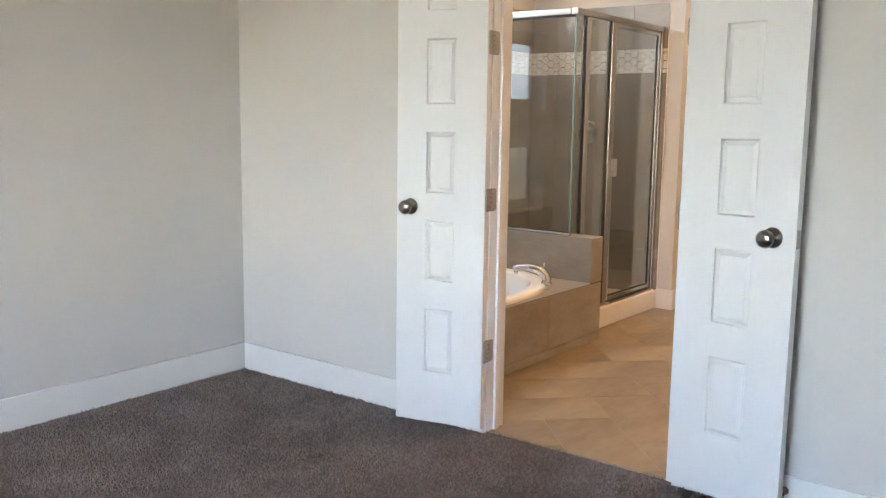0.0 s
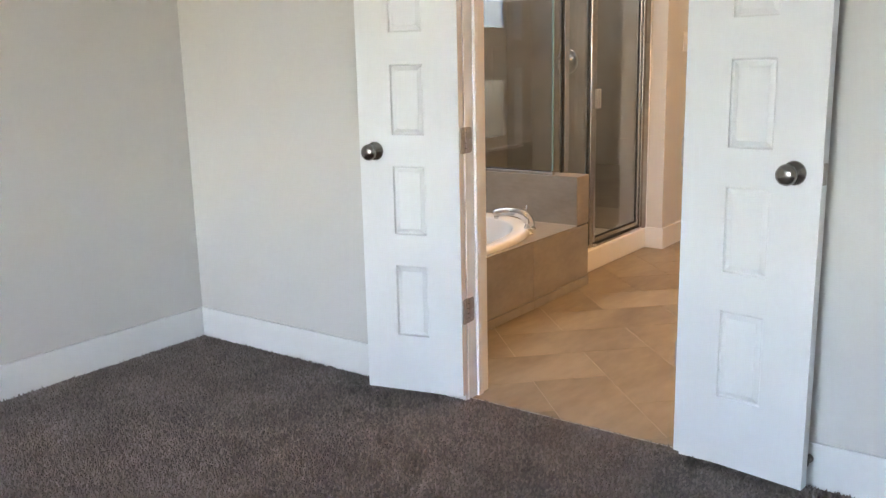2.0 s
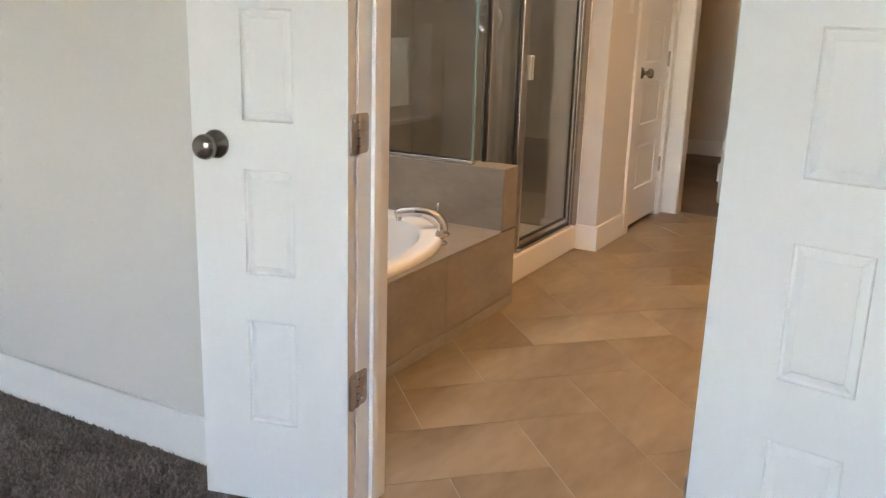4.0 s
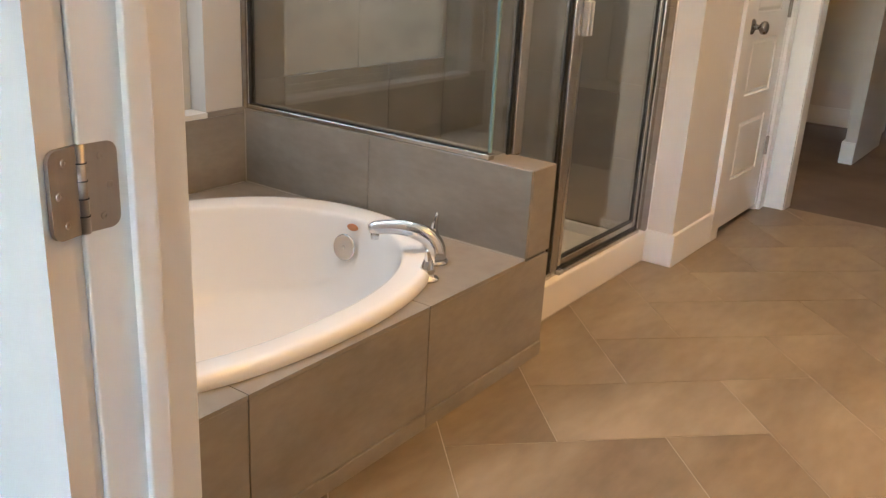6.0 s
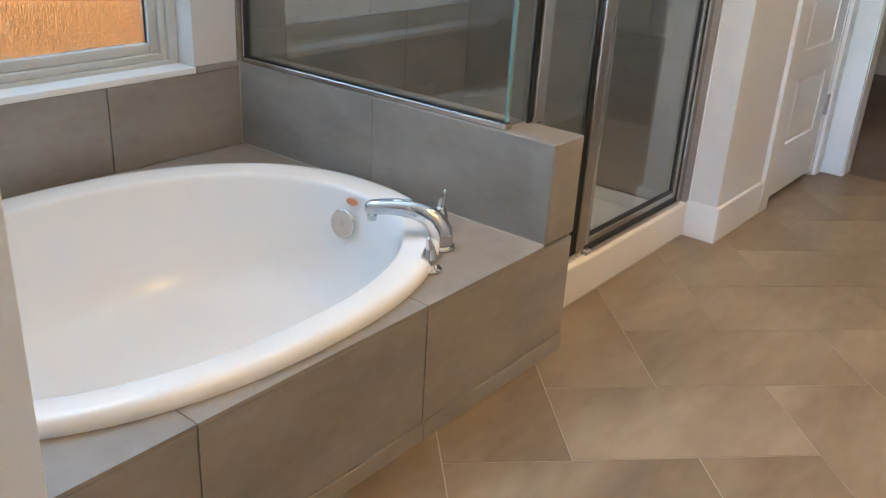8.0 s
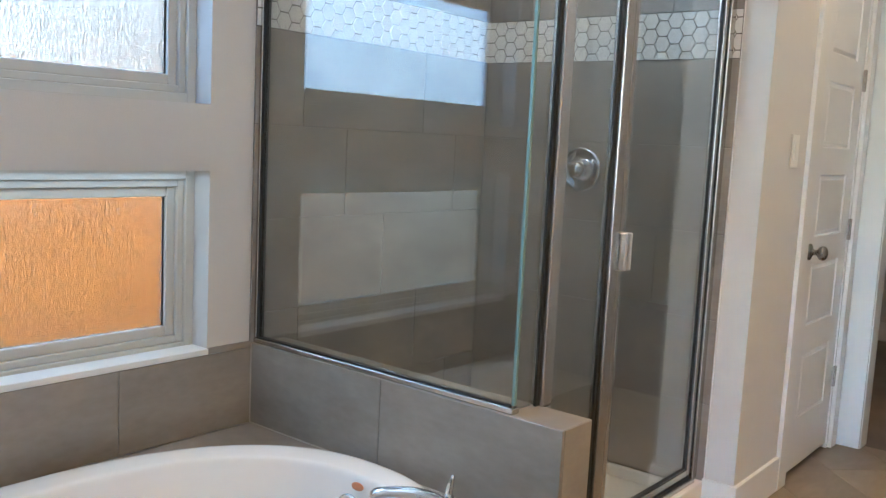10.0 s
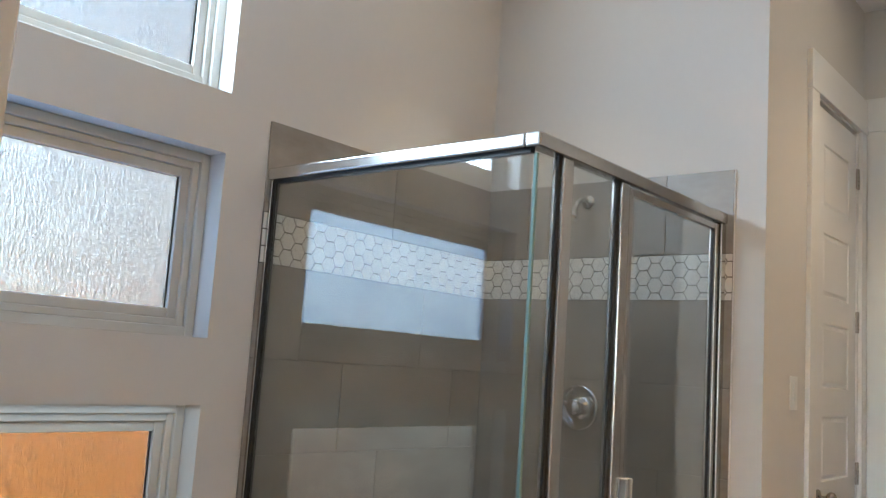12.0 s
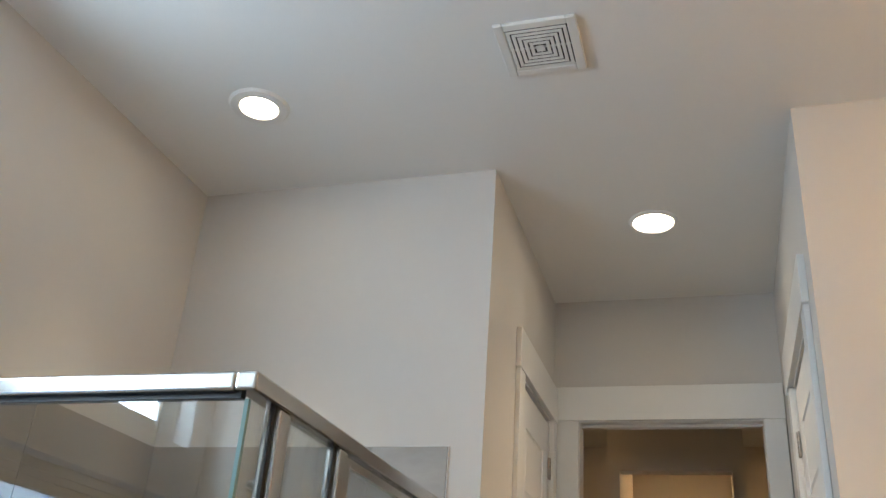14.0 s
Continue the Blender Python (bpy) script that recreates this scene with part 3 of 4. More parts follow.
def hinge(parent, x, y, z, leaf_a, leaf_b, height=0.09):
    """Butt hinge: two leaves with rounded corners, a knuckle and screws. leaf_a and leaf_b: directions of the leaves, with their normals."""
    h = part("hinge", tube([(x, y, z - height / 2), (x, y, z + height / 2)], [0.0058, 0.0058], 14), HINGE_METAL, parent, "brushed nickel butt hinge", True)
    for zc in (-0.3, -0.1, 0.1, 0.3):
        part("knuckle", tube([(x, y, z + height * zc - 0.0007), (x, y, z + height * zc + 0.0007)], [0.0066, 0.0066], 14), BLACK_RUBBER, h)
    for way, out in (leaf_a, leaf_b):
        way, out = Vector(way), Vector(out)
        bm = bmesh.new()
        w, hh, r = 0.041, height / 2, 0.012
        outline = [(0.004, -hh), (w - r, -hh)]
        outline += [(w - r + r * math.sin(radians(a)), -hh + r - r * math.cos(radians(a))) for a in range(15, 91, 15)]
        outline += [(w - r + r * math.cos(radians(a)), hh - r + r * math.sin(radians(a))) for a in range(0, 91, 15)] + [(0.004, hh)]
        o = Vector((x, y, z))
        lo = [bm.verts.new(o + way * a + Vector((0, 0, b)) - out * 0.004) for a, b in outline]
        hi = [bm.verts.new(o + way * a + Vector((0, 0, b)) + out * 0.0012) for a, b in outline]
        bm.faces.new(lo); bm.faces.new(hi)
        for i in range(len(lo)):
            j = (i + 1) % len(lo)
            bm.faces.new((lo[i], lo[j], hi[j], hi[i]))
        part("hinge_leaf", bm, HINGE_METAL, h)
        for a, b in ((0.022, 0.031), (0.031, 0.0), (0.022, -0.031)):
            c = o + way * a + Vector((0, 0, b)) + out * 0.0012
            m = Matrix.Translation(c) @ out.to_track_quat("Z", "Y").to_matrix().to_4x4()
            part("screw", lathe([(0.0, 0.0), (0.0042, 0.0), (0.0038, 0.0012), (0.0016, 0.0014), (0.0014, 0.0004), (0.0, 0.0004)], 12, m=m), HINGE_METAL, h)
    return h


# double door, both leaves folded back towards the bedroom wall
LEAF_W, ANG_L, ANG_R = 0.380, 14.0, 8.6
left_leaf = panel_door("door_leaf", LEAF_W, "white six-panel door leaf folded back beside the wall", "double door leaves", backset=0.062)
left_leaf.matrix_world = pose(JAMB_L - 0.002, 1.363, 0, 0, 0, 180 + ANG_L)
right_leaf = panel_door("door_leaf", LEAF_W + 0.020, "white six-panel door leaf held off the wall by a stop", "double door leaves", backset=0.072)
right_leaf.matrix_world = pose(JAMB_R + 0.001, 1.326, 0, 0, 0, -ANG_R)
for z in (0.340, 0.952, 1.556, 2.150):
    ca, sa = math.cos(radians(ANG_L)), math.sin(radians(ANG_L))
    hinge(left_leaf, -0.0045, -0.013, z, ((0.0, 1.0, 0.0), (-1.0, 0.0, 0.0)), ((-sa, -ca, 0.0), (-ca, sa, 0.0)))
    ca, sa = math.cos(radians(ANG_R)), math.sin(radians(ANG_R))
    hinge(right_leaf, -0.0045, 0.041, z, ((0.0, -1.0, 0.0), (-1.0, 0.0, 0.0)), ((-sa, ca, 0.0), (-ca, -sa, 0.0)))

closet_door = panel_door("closet_door", D1[1] - D1[0] - 0.03, "closed white six-panel closet door with a dark knob", knob=NICKEL, sides=(1,))
closet_door.matrix_world = pose(HALL_L - 0.038, D1[1] - 0.015, 0.0, 0, 0, -90)
hall_door = panel_door("hall_door", D2[1] - D2[0] - 0.03, "closed white six-panel door in the passage", knob=HINGE_METAL, sides=(-1,))
hall_door.matrix_world = pose(HALL_R + 0.003, D2[1] - 0.015, 0.0, 0, 0, -90)
for z in (0.33, 0.98, 1.61, 2.235):
    hinge(closet_door, -0.006, 0.042, z, ((0.55, 0.0, 0.0), (0.0, 1.0, 0.0)), ((-0.2, 0.0, 0.0), (0.0, 1.0, 0.0)))
    hinge(hall_door, -0.006, -0.007, z, ((0.55, 0.0, 0.0), (0.0, -1.0, 0.0)), ((-0.2, 0.0, 0.0), (0.0, -1.0, 0.0)))

stop = thing("door_stop", "small metal door stop on the baseboard behind the leaf", "door stop")
m = Matrix.Translation((-0.03, DOOR_FACE - BASE_T, 0.085)) @ ON_BACK_WALL
part("stem", lathe([(0.0, 0.0), (0.014, 0.0), (0.013, 0.004), (0.006, 0.007), (0.0055, 0.036), (0.0, 0.036)], 16, m=m), NICKEL, stop, smooth=True)
part("bumper", lathe([(0.0, 0.036), (0.010, 0.036), (0.011, 0.040), (0.010, 0.048), (0.0, 0.049)], 16, m=m), BLACK_RUBBER, stop, "black rubber tip")

# ---- tub surround ----
CX, CY, TA, TB, TN = -2.185, 2.236, 0.540, 0.728, 2.25


def oval(a, b, z, n=96, power=TN):
    pts = []
    for i in range(n):
        t = 2 * math.pi * i / n
        c, s = math.cos(t), math.sin(t)
        pts.append(Vector((CX + a * math.copysign(abs(c) ** (2 / power), c), CY + b * math.copysign(abs(s) ** (2 / power), s), z)))
    return pts


surround = thing("tub_surround", "grey porcelain tiled tub deck with a tall apron", "tub surround")
part("core", boxes((APRON_X - 0.05, APRON_X - 0.009, DOOR_INNER, KNEE_Y1 - 0.009, 0.0, DECK - 0.009)), TILE_GROUT, surround, "grout bed behind the tiles")
JOINTS = (DOOR_INNER, 1.937, 2.529, KNEE_Y1)
for y0, y1 in zip(JOINTS, JOINTS[1:]):
    part("apron_tile", boxes((APRON_X - 0.009, APRON_X, y0 + 0.0012, y1 - 0.0012, 0.0475, DECK - 0.0105), bevel=0.0012), TILE, surround)
    part("plinth_tile", boxes((APRON_X - 0.009, APRON_X + 0.004, y0 + 0.0012, y1 - 0.0012, 0.0005, 0.0455), bevel=0.0012), TILE, surround)
    hi = min(y1, KNEE_Y0) - 0.0012
    ys = [y0 + 0.0012 + (hi - y0 - 0.0012) * i / 24 for i in range(25)]
    strips = {1: [], -1: []}
    for y in ys:
        q = abs((y - CY) / (TB - 0.02))
        half = (TA - 0.02) * (1 - min(q, 1.0) ** TN) ** (1 / TN)
        strips[1].append((CX + half, APRON_X + 0.0005, y)); strips[-1].append((WIN_X + 0.009, CX - half, y))
    for side in (1, -1):
        bm = bmesh.new()
        for a, b in zip(strips[side], strips[side][1:]):
            bm.faces.new([bm.verts.new((x, y, DECK)) for x, y in ((a[0], a[2]), (a[1], a[2]), (b[1], b[2]), (b[0], b[2]))])
        bmesh.ops.remove_doubles(bm, verts=bm.verts, dist=0.0003)
        made = bmesh.ops.extrude_face_region(bm, geom=list(bm.faces))["geom"]
        for v in made:
            if isinstance(v, bmesh.types.BMVert):
                v.co.z -= 0.009
        part("deck_tile", bm, TILE, surround)
part("end_tile", boxes((-1.745, APRON_X - 0.0095, KNEE_Y1 - 0.0085, KNEE_Y1, 0.0005, KNEE_TOP - 0.0095), bevel=0.001), TILE, surround)

knee = thing("knee_wall", "low grey tiled wall between tub and shower", "knee wall")
part("core", boxes((WIN_X + 0.0095, APRON_X - 0.0095, KNEE_Y0 + 0.009, KNEE_Y1 - 0.009, 0.02, KNEE_TOP - 0.009)), TILE_GROUT, knee)
for x0, x1 in ((WIN_X + 0.009, -2.214), (-2.214, APRON_X)):
    part("face_tile", boxes((x0 + 0.001, x1 - 0.001, KNEE_Y0, KNEE_Y0 + 0.009, DECK + 0.0015, KNEE_TOP - 0.0005), bevel=0.0012), TILE, knee)
    part("cap_tile", boxes((x0 + 0.001, x1 - 0.0015, KNEE_Y0 + 0.0005, KNEE_Y1 - 0.0005, KNEE_TOP - 0.009, KNEE_TOP), bevel=0.0012), TILE, knee)
    part("back_tile", boxes((x0 + 0.001, min(x1, -1.75) - 0.001, KNEE_Y1 - 0.009, KNEE_Y1, 0.13, KNEE_TOP - 0.0095), bevel=0.0012), TILE, knee)
part("end_tile", boxes((APRON_X - 0.009, APRON_X + 0.0005, KNEE_Y0 + 0.0095, KNEE_Y1, DECK + 0.002, KNEE_TOP - 0.0008), bevel=0.0012), TILE, knee)

part("caulk", boxes((WIN_X + 0.012, APRON_X - 0.001, KNEE_Y0 - 0.0028, KNEE_Y0, DECK + 0.0002, DECK + 0.0032), (WIN_X + 0.009, WIN_X + 0.012, KNEE_Y0 - 0.003, KNEE_Y0, DECK + 0.0002, KNEE_TOP - 0.002)), GROUT, knee, "pale bead of caulk along the tile corner")

# wainscot tiles under the low window and beside it
edges = (DOOR_INNER + 0.001, 1.93, 2.523, KNEE_Y0 - 0.001)
for y0, y1 in zip(edges, edges[1:]):
    part("tile", boxes((WIN_X, WIN_X + 0.009, y0 + 0.001, y1 - 0.001, DECK + 0.0015, WINDOWS[0][0] - 0.0005), bevel=0.001), TILE, wall_window)
part("tile", boxes((WIN_X, WIN_X + 0.009, WIN_Y1 + 0.0015, KNEE_Y0 - 0.0015, WINDOWS[0][0] + 0.001, 0.612), bevel=0.001), TILE, wall_window)
part("tile", boxes((WIN_X, WIN_X + 0.009, DOOR_INNER + 0.0015, WIN_Y0 - 0.0015, WINDOWS[0][0] + 0.001, 0.612), bevel=0.001), TILE, wall_window)

# ---- bathtub ----
tub = thing("bathtub", "white oval drop-in acrylic bathtub in the tiled deck", "bathtub")
bm = bmesh.new()
prof = [(1.0, 1.0, DECK + 0.0005), (1.004, 1.003, DECK + 0.010), (1.001, 1.001, DECK + 0.019), (0.992, 0.994, DECK + 0.027), (0.975, 0.982, DECK + 0.0315), (0.950, 0.965, DECK + 0.0325),
        (0.905, 0.930, DECK + 0.0300), (0.862, 0.895, DECK + 0.0255), (0.850, 0.886, DECK + 0.0235), (0.842, 0.880, DECK + 0.0205), (0.837, 0.876, DECK + 0.0150), (0.833, 0.872, DECK + 0.006),
        (0.826, 0.867, DECK - 0.012), (0.808, 0.852, DECK - 0.06), (0.782, 0.830, DECK - 0.12), (0.755, 0.805, DECK - 0.18), (0.725, 0.775, DECK - 0.225), (0.685, 0.735, DECK - 0.258),
        (0.62, 0.67, DECK - 0.282), (0.52, 0.57, DECK - 0.295), (0.40, 0.45, DECK - 0.300), (0.2, 0.25, DECK - 0.304)]
loops = [[bm.verts.new(p) for p in oval(TA * a, TB * b, z)] for a, b, z in prof]
for la, lb in zip(loops, loops[1:]):
    for i in range(len(la)):
        j = (i + 1) % len(la)
        bm.faces.new((la[i], la[j], lb[j], lb[i]))
bm.faces.new(loops[-1])
shell = part("shell", bm, ACRYLIC, tub, smooth=True)
WALL_PT = Vector((-2.182, 2.842, 0.280))
tilt = (Vector((0.05, -1.0, 0.16))).normalized().to_track_quat("Z", "Y").to_matrix().to_4x4()
part("overflow_plate", lathe([(0.0, 0.0), (0.041, 0.0), (0.0425, 0.003), (0.0412, 0.0062), (0.0385, 0.0078), (0.0380, 0.0079), (0.0375, 0.00795), (0.0070, 0.0080), (0.0066, 0.0080), (0.0062, 0.0081), (0.0055, 0.0092), (0.0045, 0.0095), (0.0, 0.0095)], 40, m=Matrix.Translation(WALL_PT) @ tilt), CHROME, tub, "round chrome overflow plate", True)
bm = lathe([(0.0, 0.0), (0.5, 0.0), (0.5, 0.05), (0.42, 0.09), (0.0, 0.1)], 28, m=Matrix.Translation((-2.163, 2.855, 0.346)) @ tilt @ Matrix.Diagonal((0.042, 0.022, 0.03, 1)))
part("badge", bm, BADGE, tub, "small oval copper-coloured badge", True)

# ---- tub faucet ----
faucet = thing("tub_faucet", "polished chrome deck tub faucet with two lever handles", "faucet")
base = Vector((-1.800, 2.790, DECK))
tip = Vector((-1.957, 2.688, 0.416))
ctrl = [base + Vector((0, 0, 0.008)), base + Vector((0.006, 0.004, 0.065)), base.lerp(tip, 0.12) + Vector((0, 0, 0.086)), base.lerp(tip, 0.50) + Vector((0, 0, 0.066)), tip + Vector((0.045, 0.029, 0.026)), tip + Vector((0, 0, 0.014))]
pts = curve_points(ctrl, 28)
part("spout", tube(pts, [(0.031 - 0.0115 * min(1, i / 22)) * (1.0, 0.9, 0.62)[max(0, i - 26)] for i in range(29)], 28), CHROME, faucet, smooth=True)
part("nozzle", lathe([(0.0, -0.014), (0.0115, -0.014), (0.0125, -0.004), (0.012, 0.004), (0.0, 0.005)], 24, m=Matrix.Translation(tip + Vector((0.014, 0.009, 0.0)))), CHROME, faucet, smooth=True)
part("escutcheon", lathe([(0.0, 0.0005), (0.038, 0.0005), (0.038, 0.004), (0.035, 0.009), (0.031, 0.012), (0.0, 0.012)], 32, m=Matrix.Translation(base)), CHROME, faucet, smooth=True)
for hx, hy, turn, reach in ((-1.735, 2.668, -62, 0.028), (-1.879, 2.886, 20, 0.010)):
    o = Vector((hx, hy, DECK))
    h = part("handle", lathe([(0.0, 0.0005), (0.031, 0.0005), (0.0325, 0.003), (0.031, 0.007), (0.024, 0.011), (0.0185, 0.015), (0.0175, 0.020), (0.0205, 0.026), (0.0195, 0.034), (0.0165, 0.043), (0.0125, 0.053), (0.010, 0.060), (0.0, 0.062)], 32, m=Matrix.Translation(o)), CHROME, faucet, "chrome lever handle", True)
    way = Vector((math.cos(radians(turn)), math.sin(radians(turn)), 0))
    rise = 0.107 if reach < 0.02 else 0.090
    pts = curve_points([o + Vector((0, 0, 0.050)), o + way * reach * 0.25 + Vector((0, 0, 0.050 + (rise - 0.050) * 0.55)), o + way * reach + Vector((0, 0, rise))], 8)
    part("lever", tube(pts, [0.0105, 0.0102, 0.0098, 0.0092, 0.0085, 0.0076, 0.0066, 0.0054, 0.0036], 18), CHROME, h, smooth=True)

# ---- shower ----
GX, GY = -1.778, 3.003
TOP = 1.895
base_ob = thing("shower_tray", "cream acrylic shower pan with a raised curb", "shower tray")
part("curb", boxes((-1.84, -1.735, KNEE_Y1 + 0.001, BACK_Y - 0.0095, 0.0, 0.126), bevel=0.006, seg=3), BASE_ACRYLIC, base_ob)
part("pan", boxes((WIN_X + 0.0095, -1.842, KNEE_Y1 + 0.001, BACK_Y - 0.0095, 0.0, 0.05), (WIN_X + 0.0095, -1.842, BACK_Y - 0.03, BACK_Y - 0.0095, 0.0505, 0.095), (WIN_X + 0.0095, WIN_X + 0.03, KNEE_Y1 + 0.001, BACK_Y - 0.031, 0.0505, 0.095), bevel=0.005, seg=2), BASE_ACRYLIC, base_ob)
part("drain", lathe([(0.0, 0.0), (0.055, 0.0), (0.054, 0.003), (0.0, 0.0035)], 28, m=Matrix.Translation((-2.3, 3.65, 0.0502))), CHROME, base_ob)

shower = thing("shower_enclosure", "framed clear glass shower enclosure on the knee wall", "shower enclosure")
HB = 1.857
part("header_rail", boxes((WIN_X + 0.0095, GX - 0.022, GY - 0.024, GY + 0.024, HB, TOP), bevel=0.006, seg=3), BRUSHED, shower, "satin aluminium header rail")
part("header_rail", boxes((GX - 0.0215, GX + 0.024, GY - 0.024, BACK_Y - 0.0095, HB, TOP), bevel=0.006, seg=3), BRUSHED, shower, "satin aluminium header rail")
part("sill_rail", boxes((WIN_X + 0.0095, -1.771, GY - 0.015, GY + 0.015, KNEE_TOP + 0.0005, KNEE_TOP + 0.017), bevel=0.003, seg=2), BRUSHED, shower)
part("wall_channel", boxes((WIN_X + 0.0095, WIN_X + 0.022, GY - 0.014, GY + 0.014, KNEE_TOP + 0.018, HB - 0.001), bevel=0.002), BRUSHED, shower)
part("gasket", boxes((WIN_X + 0.0225, WIN_X + 0.032, GY - 0.009, GY + 0.009, KNEE_TOP + 0.018, HB - 0.001)), BLACK_RUBBER, shower)
part("gasket", boxes((WIN_X + 0.0325, GX - 0.012, GY - 0.009, GY + 0.009, HB - 0.011, HB - 0.0005)), BLACK_RUBBER, shower)
part("gasket", boxes((WIN_X + 0.0325, GX - 0.012, GY - 0.008, GY + 0.008, KNEE_TOP + 0.0175, KNEE_TOP + 0.0215)), BLACK_RUBBER, shower)
front = part("glass_panel", boxes((WIN_X + 0.0325, GX - 0.0055, GY - 0.004, GY + 0.004, KNEE_TOP + 0.022, HB - 0.0115)), GLASS, shower, "clear fixed glass panel over the knee wall")
part("glass_edge", boxes((GX - 0.005, GX + 0.0035, GY - 0.0042, GY + 0.0042, KNEE_TOP + 0.022, HB - 0.0115)), GLASS_EDGE, shower, "pale green polished glass edge")
part("return_panel", boxes((GX - 0.004, GX + 0.004, GY + 0.005, 3.094, KNEE_TOP + 0.01, HB - 0.0115)), GLASS, shower, "narrow clear glass return")


def post(y0, y1, z0, z1, name="post"):
    part(name, boxes((GX - 0.019, GX + 0.019, y0, y1, z0, z1), bevel=0.004, seg=2), BRUSHED, shower, "satin aluminium post")


# Black strips stand for the shadow gaps between glass and post.
def strip(y0, y1, z0, z1):
    part("gasket", boxes((GX - 0.003, GX + 0.005, y0, y1, z0, z1)), BLACK_RUBBER, shower)


post(3.104, 3.150, KNEE_TOP + 0.0005, HB - 0.0005)
post(KNEE_Y1 + 0.001, 3.150, 0.1265, KNEE_TOP - 0.001)
post(3.412, 3.456, 0.1265, HB - 0.0005)
post(4.118, BACK_Y - 0.0095, 0.1265, HB - 0.0005)
strip(3.0945, 3.1035, KNEE_TOP + 0.001, HB - 0.001)
strip(3.400, 3.4115, 0.150, HB - 0.001)
part("sill_rail", boxes((GX - 0.021, GX + 0.021, 3.1505, 3.4115, 0.1265, 0.1490), bevel=0.003, seg=2), BRUSHED, shower)
part("threshold_rail", boxes((GX - 0.024, GX + 0.030, 3.4565, 4.1175, 0.1265, 0.1420), bevel=0.004, seg=2), BRUSHED, shower)
part("glass_panel", boxes((GX - 0.004, GX + 0.004, 3.1505, 3.3995, 0.1495, HB - 0.001)), GLASS, shower, "clear narrow fixed glass panel")
door = part("shower_door", boxes((GX - 0.013, GX + 0.013, 3.466, 3.490, 0.152, HB - 0.006), (GX - 0.013, GX + 0.013, 4.084, 4.106, 0.152, HB - 0.006),
                                 (GX - 0.013, GX + 0.013, 3.4905, 4.0835, 0.152, 0.176), (GX - 0.013, GX + 0.013, 3.4905, 4.0835, HB - 0.028, HB - 0.006), bevel=0.003, seg=2), BRUSHED, shower, "hinged framed glass shower door")
part("door_glass", boxes((GX - 0.003, GX + 0.003, 3.4905, 4.0835, 0.1765, HB - 0.0285)), GLASS, door, "clear door glass")
part("gasket", boxes((GX - 0.007, GX + 0.006, 4.1065, 4.1175, 0.150, HB - 0.004)), BLACK_RUBBER, door)
part("gasket", boxes((GX - 0.004, GX + 0.007, 4.0785, 4.0835, 0.177, HB - 0.029)), BLACK_RUBBER, door)
part("gasket", boxes((GX - 0.006, GX + 0.0085, 3.4905, 4.074, 0.1765, 0.1815)), BLACK_RUBBER, door)
part("gasket", boxes((GX - 0.006, GX + 0.0145, 3.4575, 4.106, 0.1425, 0.1495)), BLACK_RUBBER, door)
handle = part("door_handle", boxes((GX + 0.0135, GX + 0.022, 3.468, 3.496, 0.934, 1.038), bevel=0.002, seg=2), CHROME, door, "short bright chrome pull handle")
for y0 in (3.4615, 3.4885):
    part("handle_rib", boxes((GX + 0.0140, GX + 0.037, y0, y0 + 0.0125, 0.932, 1.040), bevel=0.0045, seg=3), SATIN, handle, "satin metal rib of the handle")

valve = thing("shower_valve", "round chrome shower valve trim with a knob handle", "shower valve")
m = Matrix.Translation((-2.308, BACK_Y - 0.009, 1.190)) @ ON_BACK_WALL
part("trim_plate", lathe([(0.0, 0.0), (0.083, 0.0), (0.085, 0.006), (0.082, 0.0125), (0.076, 0.0145), (0.070, 0.013), (0.056, 0.0075), (0.042, 0.0065), (0.038, 0.010), (0.036, 0.022), (0.0, 0.022)], 48, m=m), CHROME, valve, smooth=True)
part("handle_hub", lathe([(0.0, 0.022), (0.034, 0.022), (0.033, 0.036), (0.028, 0.052), (0.022, 0.060), (0.0, 0.062)], 36, m=m), CHROME, valve, smooth=True)
part("handle_lever", tube([m @ Vector((0, 0, 0.046)), m @ Vector((-0.025, 0.012, 0.050)), m @ Vector((-0.048, 0.022, 0.050))], [0.012, 0.010, 0.007], 14), CHROME, valve, smooth=True)
head = thing("overhead_shower", "small chrome shower head on a bent arm", "shower head")
m = Matrix.Translation((-2.310, BACK_Y - 0.009, 1.972)) @ ON_BACK_WALL
part("flange", lathe([(0.0, 0.0), (0.030, 0.0), (0.029, 0.006), (0.016, 0.012), (0.0, 0.013)], 28, m=m), CHROME, head, smooth=True)
part("arm", tube(curve_points([(-2.31, BACK_Y - 0.012, 1.972), (-2.31, BACK_Y - 0.06, 1.985), (-2.31, BACK_Y - 0.085, 1.965), (-2.31, BACK_Y - 0.105, 1.93)], 14), [0.0095] * 15, 14), CHROME, head, smooth=True)
hm = Matrix.Translation((-2.31, BACK_Y - 0.105, 1.932)) @ Vector((0, -0.5, -0.86)).to_track_quat("Z", "Y").to_matrix().to_4x4()
part("spray_face", lathe([(0.0, 0.0), (0.013, 0.0), (0.014, 0.012), (0.026, 0.030), (0.030, 0.048), (0.027, 0.052), (0.0, 0.050)], 28, m=hm), CHROME, head, smooth=True)

# ---- ceiling and wall fixtures ----


